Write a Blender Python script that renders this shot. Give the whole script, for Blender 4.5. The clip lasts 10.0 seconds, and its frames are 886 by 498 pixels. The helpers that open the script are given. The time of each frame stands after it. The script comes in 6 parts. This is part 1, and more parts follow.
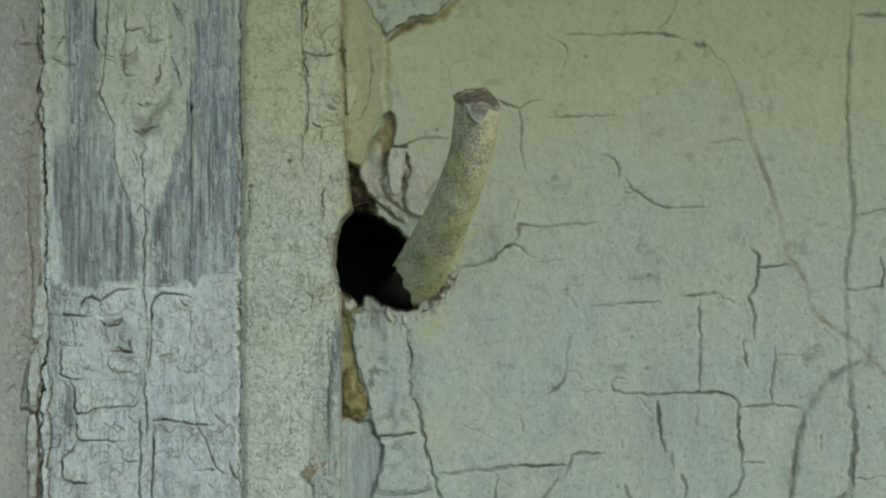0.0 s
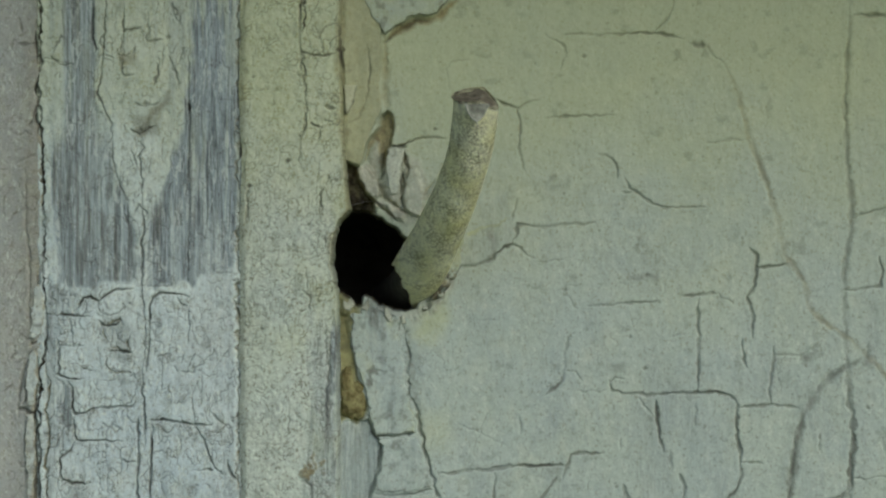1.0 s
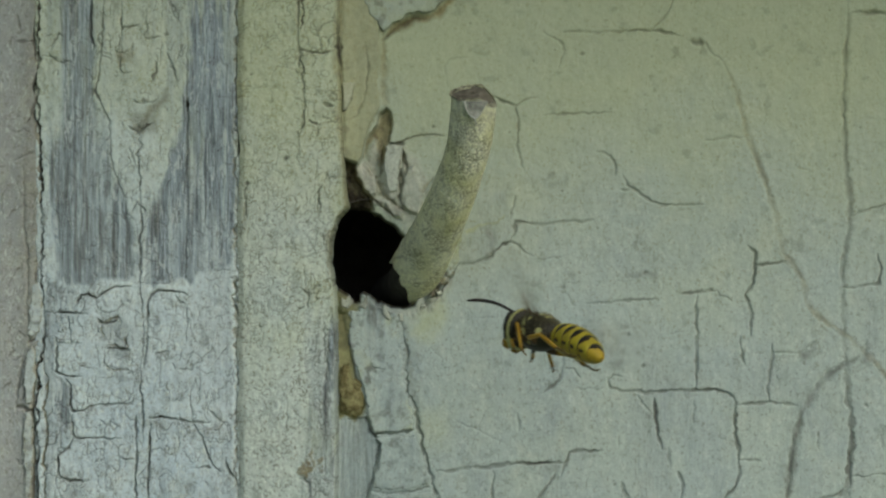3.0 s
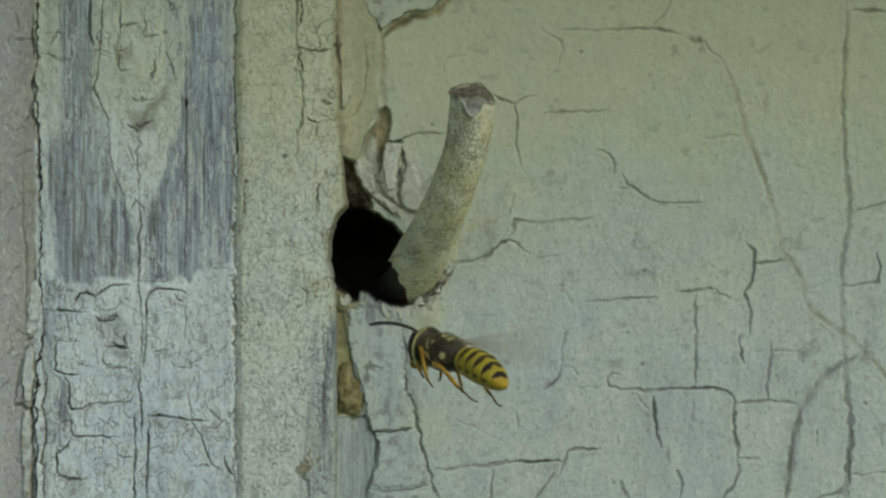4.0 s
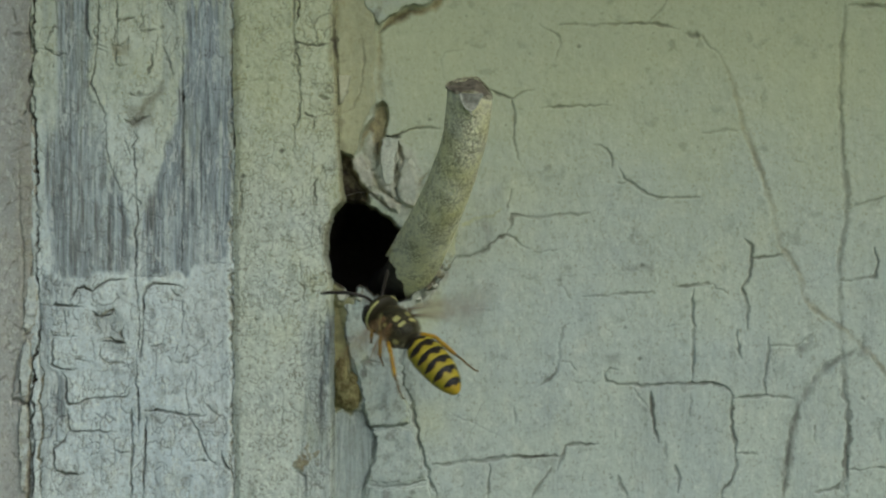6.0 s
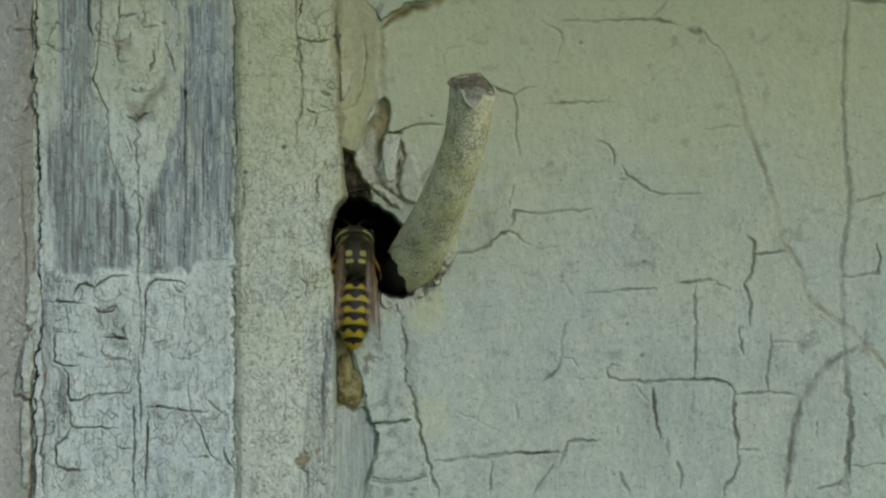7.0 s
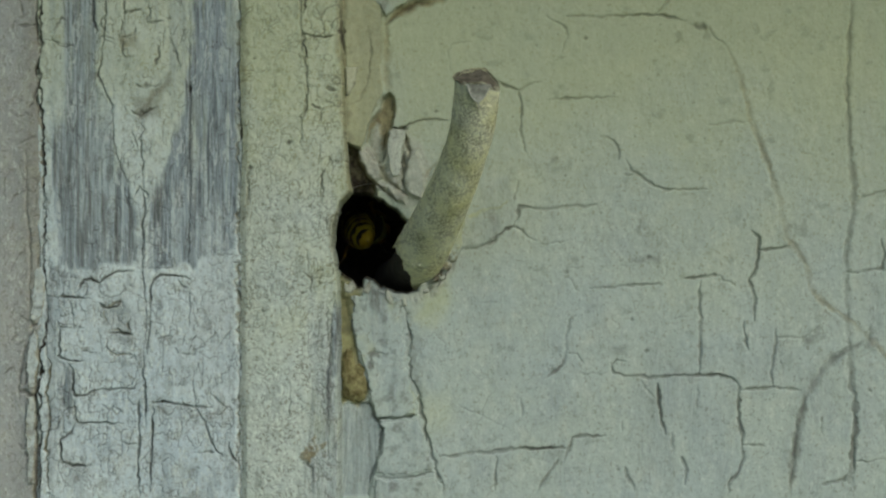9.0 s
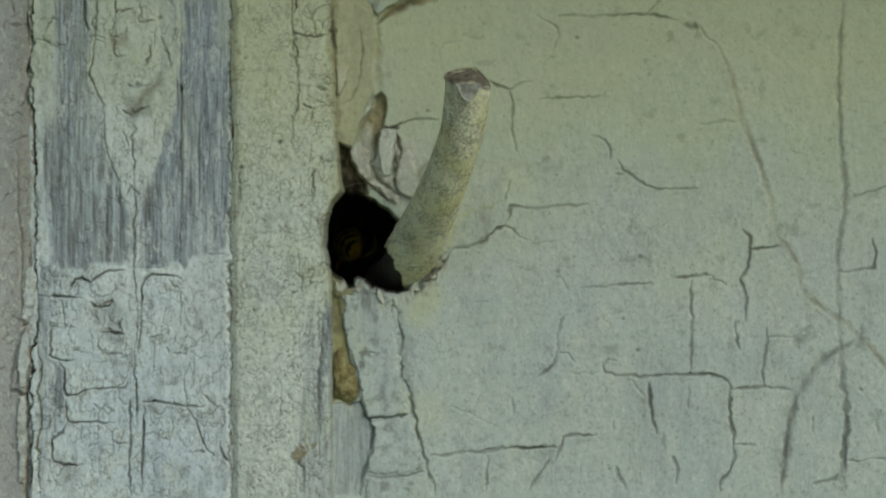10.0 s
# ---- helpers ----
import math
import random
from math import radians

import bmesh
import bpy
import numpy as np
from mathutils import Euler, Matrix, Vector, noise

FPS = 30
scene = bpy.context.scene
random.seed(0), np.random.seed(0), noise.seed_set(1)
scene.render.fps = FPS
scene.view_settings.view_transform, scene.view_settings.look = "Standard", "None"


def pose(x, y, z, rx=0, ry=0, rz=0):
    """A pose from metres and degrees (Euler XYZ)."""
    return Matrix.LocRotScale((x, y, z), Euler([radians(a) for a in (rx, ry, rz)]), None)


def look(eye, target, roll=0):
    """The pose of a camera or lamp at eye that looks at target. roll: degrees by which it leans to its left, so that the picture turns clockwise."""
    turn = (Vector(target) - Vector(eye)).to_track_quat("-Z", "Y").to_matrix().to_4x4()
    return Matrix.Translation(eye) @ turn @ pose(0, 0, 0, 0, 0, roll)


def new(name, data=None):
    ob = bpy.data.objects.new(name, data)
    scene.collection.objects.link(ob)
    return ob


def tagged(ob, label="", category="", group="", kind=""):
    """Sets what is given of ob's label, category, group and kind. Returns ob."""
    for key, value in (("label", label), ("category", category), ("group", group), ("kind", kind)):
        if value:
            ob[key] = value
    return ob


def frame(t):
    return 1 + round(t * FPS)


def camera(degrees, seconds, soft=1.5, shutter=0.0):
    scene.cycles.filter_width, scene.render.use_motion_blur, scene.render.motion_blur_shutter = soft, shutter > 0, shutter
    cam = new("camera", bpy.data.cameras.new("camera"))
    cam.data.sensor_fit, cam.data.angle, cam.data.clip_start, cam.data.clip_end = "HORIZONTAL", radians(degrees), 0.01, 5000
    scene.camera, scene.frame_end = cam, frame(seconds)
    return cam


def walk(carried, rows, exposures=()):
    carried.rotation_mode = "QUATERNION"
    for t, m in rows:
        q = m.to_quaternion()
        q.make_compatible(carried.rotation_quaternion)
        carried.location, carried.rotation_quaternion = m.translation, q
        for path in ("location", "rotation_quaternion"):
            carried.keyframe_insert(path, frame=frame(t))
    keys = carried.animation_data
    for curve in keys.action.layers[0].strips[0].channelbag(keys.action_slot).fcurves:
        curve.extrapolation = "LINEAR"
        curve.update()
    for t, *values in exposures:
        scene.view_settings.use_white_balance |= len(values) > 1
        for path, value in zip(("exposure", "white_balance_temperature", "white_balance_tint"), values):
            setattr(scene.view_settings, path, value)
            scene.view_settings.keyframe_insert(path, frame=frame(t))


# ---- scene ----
# One millimetre; all places below are in millimetres from the middle of the painted wall patch,
# x to the right, z up, "proud" towards the viewer. The patch's middle is 1.4 m above the ground.
MM = 0.001
MIDDLE = Vector((0, 0, 1.4))
cam = camera(20.0, 10.0, soft=2.25, shutter=0.5)
EYE = 247.02


def held(x, z, nearer, lean=0.0):
    """The hand-held camera, square to the wall, shifted by x and z millimetres."""
    eye = MIDDLE + Vector((x, -EYE + nearer, z)) * MM
    return look(eye, eye + Vector((0, 1, 0)), lean)


walk(cam, [
    (0, held(-0.146, 0.044, -0.199)),
    (0.5, held(0.062, 0.075, -0.033)),
    (1, held(-0.000, 0.000, 0.000)),
    (1.5, held(0.001, -0.006, 0.030)),
    (2, held(-0.061, -0.095, -0.069)),
    (2.5, held(0.086, -0.176, 0.029)),
    (4, held(0.302, -0.418, 0.222)),
    (4.5, held(0.468, -0.521, 0.364)),
    (5, held(0.440, -0.606, 0.363)),
    (5.5, held(0.563, -0.735, 0.378)),
    (7, held(0.356, -1.279, 0.492)),
    (7.5, held(-0.122, -1.366, 0.377)),
    (8, held(-0.442, -1.473, 0.408)),
    (8.5, held(-0.335, -1.643, 0.403)),
    (9, held(-0.129, -1.740, 0.440)),
    (9.5, held(0.214, -1.788, 0.409)),
    (10, held(0.732, -1.795, 0.374)),
], exposures=[(0, 0.0, 5690, 1.0), (10, 0.0, 5690, 1.0)])

# ---- light: a bright overcast sky, brighter towards the right ----
world = bpy.data.worlds.new("overcast_sky")
scene.world = world
world.use_nodes = True
wn = world.node_tree
sky = wn.nodes.new("ShaderNodeTexSky")
sky.sky_type = "NISHITA"
sky.sun_disc = False
sky.sun_elevation, sky.sun_rotation = radians(38), radians(140)
sky.air_density, sky.dust_density, sky.ozone_density = 1.0, 4.0, 1.0
wn.links.new(sky.outputs["Color"], wn.nodes["Background"].inputs["Color"])
wn.nodes["Background"].inputs["Strength"].default_value = 0.12
sun = new("sun", bpy.data.lights.new("sun", "SUN"))
sun.data.energy, sun.data.angle, sun.data.color = 0.83, radians(70), (1.0, 0.95, 0.86)
sun.matrix_world = look(Vector((1.8, -3.5, 3.9)), MIDDLE)


# ---- materials ----
def material(name):
    m = bpy.data.materials.new(name)
    m.use_nodes = True
    return m, m.node_tree, m.node_tree.nodes["Principled BSDF"]


def put(tree, kind, **values):
    n = tree.nodes.new(kind)
    for k, v in values.items():
        n.inputs[k.replace("_", " ")].default_value = v
    return n


def grain(tree, scale, detail=4.0, rough=0.6, stretch=(1, 1, 1), warp=0.0):
    """Noise in the thing's own space; scale is in features per metre."""
    co = tree.nodes.new("ShaderNodeTexCoord")
    mp = tree.nodes.new("ShaderNodeMapping")
    mp.inputs["Scale"].default_value = stretch
    tree.links.new(co.outputs["Object"], mp.inputs["Vector"])
    n = put(tree, "ShaderNodeTexNoise", Scale=scale, Detail=detail, Roughness=rough, Distortion=warp)
    tree.links.new(mp.outputs["Vector"], n.inputs["Vector"])
    return n.outputs["Fac"]


def span(tree, fac, a, b, lo=0.0, hi=1.0):
    n = tree.nodes.new("ShaderNodeMapRange")
    n.interpolation_type = "SMOOTHSTEP"
    for k, v in (("From Min", a), ("From Max", b), ("To Min", lo), ("To Max", hi)):
        n.inputs[k].default_value = v
    tree.links.new(fac, n.inputs["Value"])
    return n.outputs["Result"]


def times(tree, a, b):
    n = tree.nodes.new("ShaderNodeMath")
    n.operation = "MULTIPLY"
    tree.links.new(a, n.inputs[0])
    if isinstance(b, float):
        n.inputs[1].default_value = b
    else:
        tree.links.new(b, n.inputs[1])
    return n.outputs[0]


def mix(tree, fac, a, b):
    n = tree.nodes.new("ShaderNodeMix")
    n.data_type = "RGBA"
    for sock, v in ((n.inputs[0], fac), (n.inputs[6], a), (n.inputs[7], b)):
        if isinstance(v, (tuple, float)):
            sock.default_value = (*v, 1) if isinstance(v, tuple) else v
        else:
            tree.links.new(v, sock)
    return n.outputs[2]


def worn(tree, name):
    n = tree.nodes.new("ShaderNodeAttribute")
    n.attribute_name = name
    return n.outputs["Fac"]


def bump(tree, bsdf, parts, strength=0.5):
    """parts: (height, size in mm)"""
    last = None
    for h, size in parts:
        n = put(tree, "ShaderNodeBump", Strength=strength, Distance=size * MM)
        tree.links.new(h, n.inputs["Height"])
        if last:
            tree.links.new(last, n.inputs["Normal"])
        last = n.outputs["Normal"]
    tree.links.new(last, bsdf.inputs["Normal"])


def crackle(tree, scale, bend):
    """The distance to the nearest edge of a net of bent cells."""
    co, cell = tree.nodes.new("ShaderNodeTexCoord"), tree.nodes.new("ShaderNodeTexVoronoi")
    cell.feature = "DISTANCE_TO_EDGE"
    cell.inputs["Scale"].default_value = scale
    bent = tree.nodes.new("ShaderNodeMix")
    bent.data_type, bent.blend_type = "RGBA", "ADD"
    bent.inputs[0].default_value = bend
    wob = put(tree, "ShaderNodeTexNoise", Scale=scale * 0.8, Detail=3.0)
    tree.links.new(co.outputs["Object"], wob.inputs["Vector"])
    tree.links.new(co.outputs["Object"], bent.inputs[6])
    tree.links.new(wob.outputs["Color"], bent.inputs[7])
    tree.links.new(bent.outputs[2], cell.inputs["Vector"])
    return cell.outputs["Distance"]


def old_paint(name, tone, speck, blotch, hairline=0.5, wrinkles=False, relief_size=1.0, aged=1.0, algae=(0.47, 0.48, 0.22)):
    """Chalky old paint; where it is worn off the layers under it show: grey wood, brown primer, white filler."""
    m, t, b = material(name)
    cloud = grain(t, 70, 5, 0.6)
    fine = grain(t, 1500, 3, 0.7)
    dots = grain(t, 2900, 3, 0.6, (1, 1, 0.75), 0.5)
    fibre = grain(t, 4600, 4, 0.75, (1, 1, 0.045), 0.35)
    broad = grain(t, 900, 4, 0.7, (1, 1, 0.10), 0.5)
    flecks = grain(t, 1700, 4, 0.75, (1, 1, 0.22), 0.8)
    crazed = crackle(t, 1000, 0.0011)
    few = grain(t, 420, 3, 0.6)
    smudge = grain(t, 330, 5, 0.65, (1, 1, 0.8), 0.4)
    film = grain(t, 800, 4, 0.7, (1, 1, 0.35), 0.6)
    col = mix(t, span(t, cloud, 0.35, 0.68), tone, blotch)
    col = mix(t, span(t, smudge, 0.45, 0.75, 0.0, 0.45 * aged), col, (0.36, 0.40, 0.38))
    col = mix(t, span(t, smudge, 0.50, 0.25, 0.0, 0.35 * aged), col, (0.56, 0.57, 0.43))
    col = mix(t, span(t, film, 0.52, 0.72, 0.0, 0.40 * aged), col, (0.31, 0.34, 0.33))
    col = mix(t, span(t, fine, 0.35, 0.75, 0.0, 0.30 * aged), col, tuple(c * 0.66 for c in tone))
    col = mix(t, span(t, dots, 0.55, 0.68, 0.0, speck), col, (0.20, 0.185, 0.13))
    line = times(t, span(t, crazed, 0.035, 0.0), span(t, few, 0.52, 0.62, 0.0, hairline))
    col = mix(t, line, col, (0.15, 0.135, 0.095))
    swirl = grain(t, 1150, 2, 0.5, (1, 1, 0.6), 1.6)
    ridge = t.nodes.new("ShaderNodeMath")
    ridge.operation = "COMPARE"
    ridge.inputs[1].default_value, ridge.inputs[2].default_value = 0.5, 0.016
    t.links.new(swirl, ridge.inputs[0])
    lines = times(t, ridge.outputs[0], span(t, few, 0.40, 0.58, 0.0, hairline * 0.75))
    col = mix(t, lines, col, (0.19, 0.185, 0.15))
    light = grain(t, 2000, 3, 0.7, (1, 1, 0.6), 1.4)
    col = mix(t, span(t, light, 0.54, 0.68, 0.0, 0.22 + 0.5 * hairline), col, (0.68, 0.72, 0.60))
    mottle = grain(t, 1050, 3, 0.7, (1, 1, 0.8), 0.8)
    col = mix(t, span(t, mottle, 0.53, 0.66, 0.0, 0.30 * aged), col, (0.29, 0.30, 0.23))
    col = mix(t, worn(t, "yellow_green"), col, algae)
    col = mix(t, worn(t, "pale"), col, mix(t, span(t, fine, 0.3, 0.7), (0.56, 0.55, 0.45), (0.36, 0.35, 0.28)))
    wood = mix(t, span(t, broad, 0.34, 0.66), (0.185, 0.213, 0.213), (0.32, 0.365, 0.37))
    wood = mix(t, span(t, fibre, 0.50, 0.62, 0.0, 0.80), wood, (0.095, 0.102, 0.10))
    wood = mix(t, span(t, fibre, 0.46, 0.36, 0.0, 0.70), wood, (0.44, 0.49, 0.475))
    wood = mix(t, span(t, flecks, 0.54, 0.63, 0.0, 0.75), wood, (0.50, 0.53, 0.49))
    col = mix(t, worn(t, "bare"), col, wood)
    rust = mix(t, span(t, fine, 0.3, 0.7), (0.33, 0.27, 0.11), (0.15, 0.11, 0.045))
    col = mix(t, worn(t, "stain"), col, rust)
    # one dark tone for real dirt and for shade put into the colour
    col = mix(t, worn(t, "dirt_shade"), col, (0.060, 0.048, 0.032))
    t.links.new(col, b.inputs["Base Color"])
    b.inputs["Roughness"].default_value = 0.82
    b.inputs["Specular IOR Level"].default_value = 0.25
    relief = [(fine, 0.12 * relief_size), (dots, 0.05 * relief_size), (cloud, 0.8), (smudge, 0.25)]
    if wrinkles:
        gap = crackle(t, 1600, 0.0022)
        cut = times(t, span(t, gap, 0.15, 0.03), span(t, few, 0.38, 0.58, 0.12, 0.62))
        t.links.new(mix(t, cut, col, (0.17, 0.15, 0.09)), b.inputs["Base Color"])
        relief.append((span(t, gap, 0.0, 0.3), 0.14))
        relief.append((grain(t, 1000, 4, 0.7, (1, 1, 0.6), 2.2), 0.34))
    bump(t, b, relief, 0.6)
    return m


def plain(name, a, b_, scale, rough=0.6, relief=0.05, spec=0.4, stretch=(1, 1, 1)):
    m, t, b = material(name)
    n = grain(t, scale, 5, 0.6, stretch)
    t.links.new(mix(t, span(t, n, 0.3, 0.7), a, b_), b.inputs["Base Color"])
    b.inputs["Roughness"].default_value = rough
    b.inputs["Specular IOR Level"].default_value = spec
    bump(t, b, [(n, relief)], 0.6)
    return m


PAINT_WALL = old_paint("flaking_wall_paint", (0.46, 0.512, 0.424), 0.48, (0.43, 0.49, 0.445), 0.25, relief_size=0.65)
PAINT_FLAT = old_paint("weathered_casing_paint", (0.622, 0.684, 0.642), 0.5, (0.49, 0.57, 0.58), 0.8)
PAINT_BEAD = old_paint("speckled_bead_paint", (0.565, 0.61, 0.505), 0.8, (0.515, 0.58, 0.52), 1.0)
PAINT_SIDE = old_paint("dull_side_paint", (0.385, 0.385, 0.345), 0.6, (0.34, 0.34, 0.31))
CAVITY = plain("dark_rotten_wood", (0.26, 0.24, 0.21), (0.36, 0.33, 0.28), 400, 0.95, 0.3, 0.1)
CORE = plain("dark_rubber", (0.035, 0.032, 0.027), (0.06, 0.055, 0.046), 900, 0.8, spec=0.2)
CUT = plain("cut_metal_grey", (0.13, 0.13, 0.10), (0.38, 0.38, 0.31), 1100, 0.8, 0.35, 0.2)
BURR = plain("chalky_burr", (0.52, 0.52, 0.44), (0.36, 0.36, 0.29), 1500, 0.8, 0.05)
NIPPED = plain("nipped_sheath", (0.07, 0.06, 0.04), (0.19, 0.17, 0.125), 1300, 0.8, 0.2, 0.2)
COAT = old_paint("cable_paint", (0.80, 0.78, 0.49), 0.35, (0.85, 0.84, 0.58), 0.5, wrinkles=True, aged=0.2, algae=(0.66, 0.64, 0.28))
CHIP = old_paint("chip_paint", (0.58, 0.60, 0.48), 0.2, (0.51, 0.53, 0.42), aged=0.6)
CLUMP = plain("brown_clump", (0.31, 0.285, 0.13), (0.12, 0.095, 0.04), 1300, 0.9, 0.4, 0.1)
# tan of the added overhead slab, chosen for its warm bounce
WARM_SLAB = plain("warm_bounce_slab", (0.52, 0.40, 0.17), (0.42, 0.32, 0.14), 60, 0.85, 0.3, 0.2, (0.1, 1, 1))
RENDERED = plain("plain_house_paint", (0.45, 0.49, 0.40), (0.41, 0.45, 0.37), 40, 0.85, 0.3)
GRASS = plain("grass_ground", (0.05, 0.085, 0.025), (0.09, 0.12, 0.04), 9, 0.95, 20)


# ---- relief of the painted boards ----
def lattice(x, z, seed):
    table = np.random.RandomState(seed).rand(128, 128)
    ix, iz = np.floor(x).astype(int), np.floor(z).astype(int)
    fx, fz = x - ix, z - iz
    fx, fz = fx * fx * (3 - 2 * fx), fz * fz * (3 - 2 * fz)
    a, b = table[ix % 128, iz % 128], table[(ix + 1) % 128, iz % 128]
    c, d = table[ix % 128, (iz + 1) % 128], table[(ix + 1) % 128, (iz + 1) % 128]
    return (a + (b - a) * fx) * (1 - fz) + (c + (d - c) * fx) * fz


def fbm(x, z, size, seed, octaves=4, tall=1.0):
    """Noise from -1 to 1, features of that size in millimetres, drawn out upwards by tall."""
    out, amp, total = 0, 1.0, 0
    for k in range(octaves):
        out = out + amp * (2 * lattice(x * 2 ** k / size + 31.7 * k, z * 2 ** k / size / tall + 11.3 * k, seed + k) - 1)
        total += amp
        amp *= 0.55
    return out / total


def smooth(v, a, b):
    v = np.clip((v - a) / (b - a), 0, 1)
    return v * v * (3 - 2 * v)


def lump(v, centre, width):
    return math.exp(-((v - centre) / width) ** 2)


def smooth_step(v, a, b):
    v = min(1, max(0, (v - a) / (b - a)))
    return v * v * (3 - 2 * v)


WEAR = ("dirt_shade", "bare", "stain", "pale", "yellow_green")


class Relief:
    """A board's face: a fine net of points with a height (towards the viewer) and masks of wear."""

    def __init__(self, x, z, keen=1.0, slim=1.0):
        self.x, self.z, self.keen, self.slim = x, z, keen, slim
        self.h = np.zeros_like(x)
        self.gone = np.zeros(x.shape, bool)
        self.wear = {k: np.zeros_like(x) for k in WEAR}
        self.count = 0

    def box(self, points, reach):
        p = np.array(points, float)
        lo, hi = p.min(0) - reach, p.max(0) + reach
        near = (self.x > lo[0]) & (self.x < hi[0]) & (self.z > lo[1]) & (self.z < hi[1])
        rows, cols = np.where(near.any(1))[0], np.where(near.any(0))[0]
        if len(rows) == 0 or len(cols) == 0:
            return None
        return slice(rows[0], rows[-1] + 1), slice(cols[0], cols[-1] + 1)

    def add(self, key, s, value):
        self.wear[key][s] = np.maximum(self.wear[key][s], np.clip(value, 0, 1))

    def crack(self, points, width=0.28, depth=0.35, dirt_shade=0.8, lip=0.012, jag=0.17, key="dirt_shade", blunt=False):
        """A crack along a line, narrowing to its ends, its lips a little raised."""
        self.count += 1
        s = self.box(points, 2.0)
        if s is None:
            return
        x, z = self.x[s], self.z[s]
        seed = 100 + 7 * self.count
        wx = x + jag * (fbm(x, z, 1.5, seed, 3) + 0.9 * fbm(x, z, 0.5, seed + 11, 2))
        wz = z + jag * (fbm(x, z, 1.5, seed + 3, 3) + 0.9 * fbm(x, z, 0.5, seed + 13, 2))
        p = np.array(points, float)
        leng = np.r_[0, np.cumsum(np.hypot(*np.diff(p, axis=0).T))]
        best, along = np.full(x.shape, 99.0), np.zeros(x.shape)
        for i in range(len(p) - 1):
            d = p[i + 1] - p[i]
            t = np.clip(((wx - p[i][0]) * d[0] + (wz - p[i][1]) * d[1]) / (d @ d + 1e-9), 0, 1)
            dist = np.hypot(wx - p[i][0] - t * d[0], wz - p[i][1] - t * d[1])
            closer = dist < best
            best = np.where(closer, dist, best)
            along = np.where(closer, (leng[i] + t * (leng[i + 1] - leng[i])), along)
        ends = np.minimum(along, leng[-1] - along) / (0.22 * leng[-1] + 0.2)
        half = 0.5 * width * np.clip(0.35 + ends, 0, 1) * (1 + 0.8 * fbm(x, z, 0.9, seed + 5, 2))
        half = np.maximum(half, 0.03)
        half = half * self.slim
        cut = 1 - (smooth(best, 0, half * 1.7) if blunt else smooth(best, half * 0.5, half * 1.05 + 0.05))
        fill = np.clip(0.72 + 0.75 * fbm(x, z, 2.4, seed + 9, 3), 0.1, 1.0)
        self.h[s] -= self.keen * depth * cut * fill * np.clip(0.4 + ends, 0, 1)
        self.h[s] += lip * np.exp(-((best - half - 0.22) / 0.25) ** 2)
        self.add(key, s, self.keen * cut * dirt_shade * fill * np.clip(0.5 + ends, 0, 1))

    def hairs(self, size, tall, thin, share, depth, dirt_shade, seed, where=1.0):
        """A scatter of hairline cracks that wander over the whole face."""
        x, z = self.x, self.z
        f = fbm(x, z, size, seed, 2, tall) + 0.12 * fbm(x, z, size * 0.25, seed + 40, 2)
        gx = np.gradient(f, axis=1) / (np.gradient(x, axis=1) + 1e-9)
        gz = np.gradient(f, axis=0) / (np.gradient(z, axis=0) + 1e-9)
        away = np.abs(f) / (np.hypot(gx, gz) + 0.15 / size)
        few = smooth(fbm(x, z, size * 1.7, seed + 20, 3), share, share + 0.25) * where
        cut = (1 - smooth(away, thin * 0.3, thin)) * few
        self.h -= depth * cut
        self.add("dirt_shade", np.s_[:], dirt_shade * cut)

    def inside(self, points, jag=0.2, size=1.0, reach=3.0):
        """How far each point near a closed line lies inside it."""
        self.count += 1
        s = self.box(points, reach)
        if s is None:
            return None, None
        x, z = self.x[s], self.z[s]
        wx = x + jag * fbm(x, z, size, 500 + self.count, 3)
        wz = z + jag * fbm(x, z, size, 900 + self.count, 3)
        p = np.array(points, float)
        best, within = np.full(x.shape, 99.0), np.zeros(x.shape, bool)
        for i in range(len(p)):
            a, b = p[i], p[(i + 1) % len(p)]
            d = b - a
            t = np.clip(((wx - a[0]) * d[0] + (wz - a[1]) * d[1]) / (d @ d + 1e-9), 0, 1)
            best = np.minimum(best, np.hypot(wx - a[0] - t * d[0], wz - a[1] - t * d[1]))
            if abs(d[1]) > 1e-9:
                crossing = ((a[1] > wz) != (b[1] > wz)) & (wx < a[0] + (wz - a[1]) / d[1] * d[0])
                within ^= crossing
        return s, np.where(within, best, -best)

    def patch(self, points, rise=0.0, soft=0.12, jag=0.2, size=1.0, **wear):
        """A patch where a layer is missing (rise below 0) or lies thicker, with its wear."""
        s, d = self.inside(points, jag, size)
        if s is None:
            return
        f = smooth(d, -soft, soft)
        self.h[s] += rise * f
        for k, v in wear.items():
            self.add(k, s, f * v)

    def mesh(self, name, mat, back, sides=True):
        """The face, with its sides drawn back to the depth back (behind the wall's plane is below 0)."""
        rows, cols = self.x.shape
        rim = np.concatenate([np.arange(cols), np.arange(1, rows) * cols + cols - 1,
                              (rows - 1) * cols + np.arange(cols - 2, -1, -1), np.arange(rows - 2, 0, -1) * cols])
        face = np.stack([self.x, -self.h, self.z], -1).reshape(-1, 3)
        behind = face[rim].copy()
        behind[:, 1] = -back
        co = np.concatenate([face, behind]) * MM
        idx = np.arange(rows * cols).reshape(rows, cols)
        q = np.stack([idx[:-1, :-1], idx[:-1, 1:], idx[1:, 1:], idx[1:, :-1]], -1)
        shut = ~(self.gone[:-1, :-1] | self.gone[:-1, 1:] | self.gone[1:, 1:] | self.gone[1:, :-1])
        q = q[shut]
        n = len(rim)
        nxt = (np.arange(n) + 1) % n
        if sides:
            q = np.concatenate([q, np.stack([rim[nxt], rim, rows * cols + np.arange(n), rows * cols + nxt], -1)])
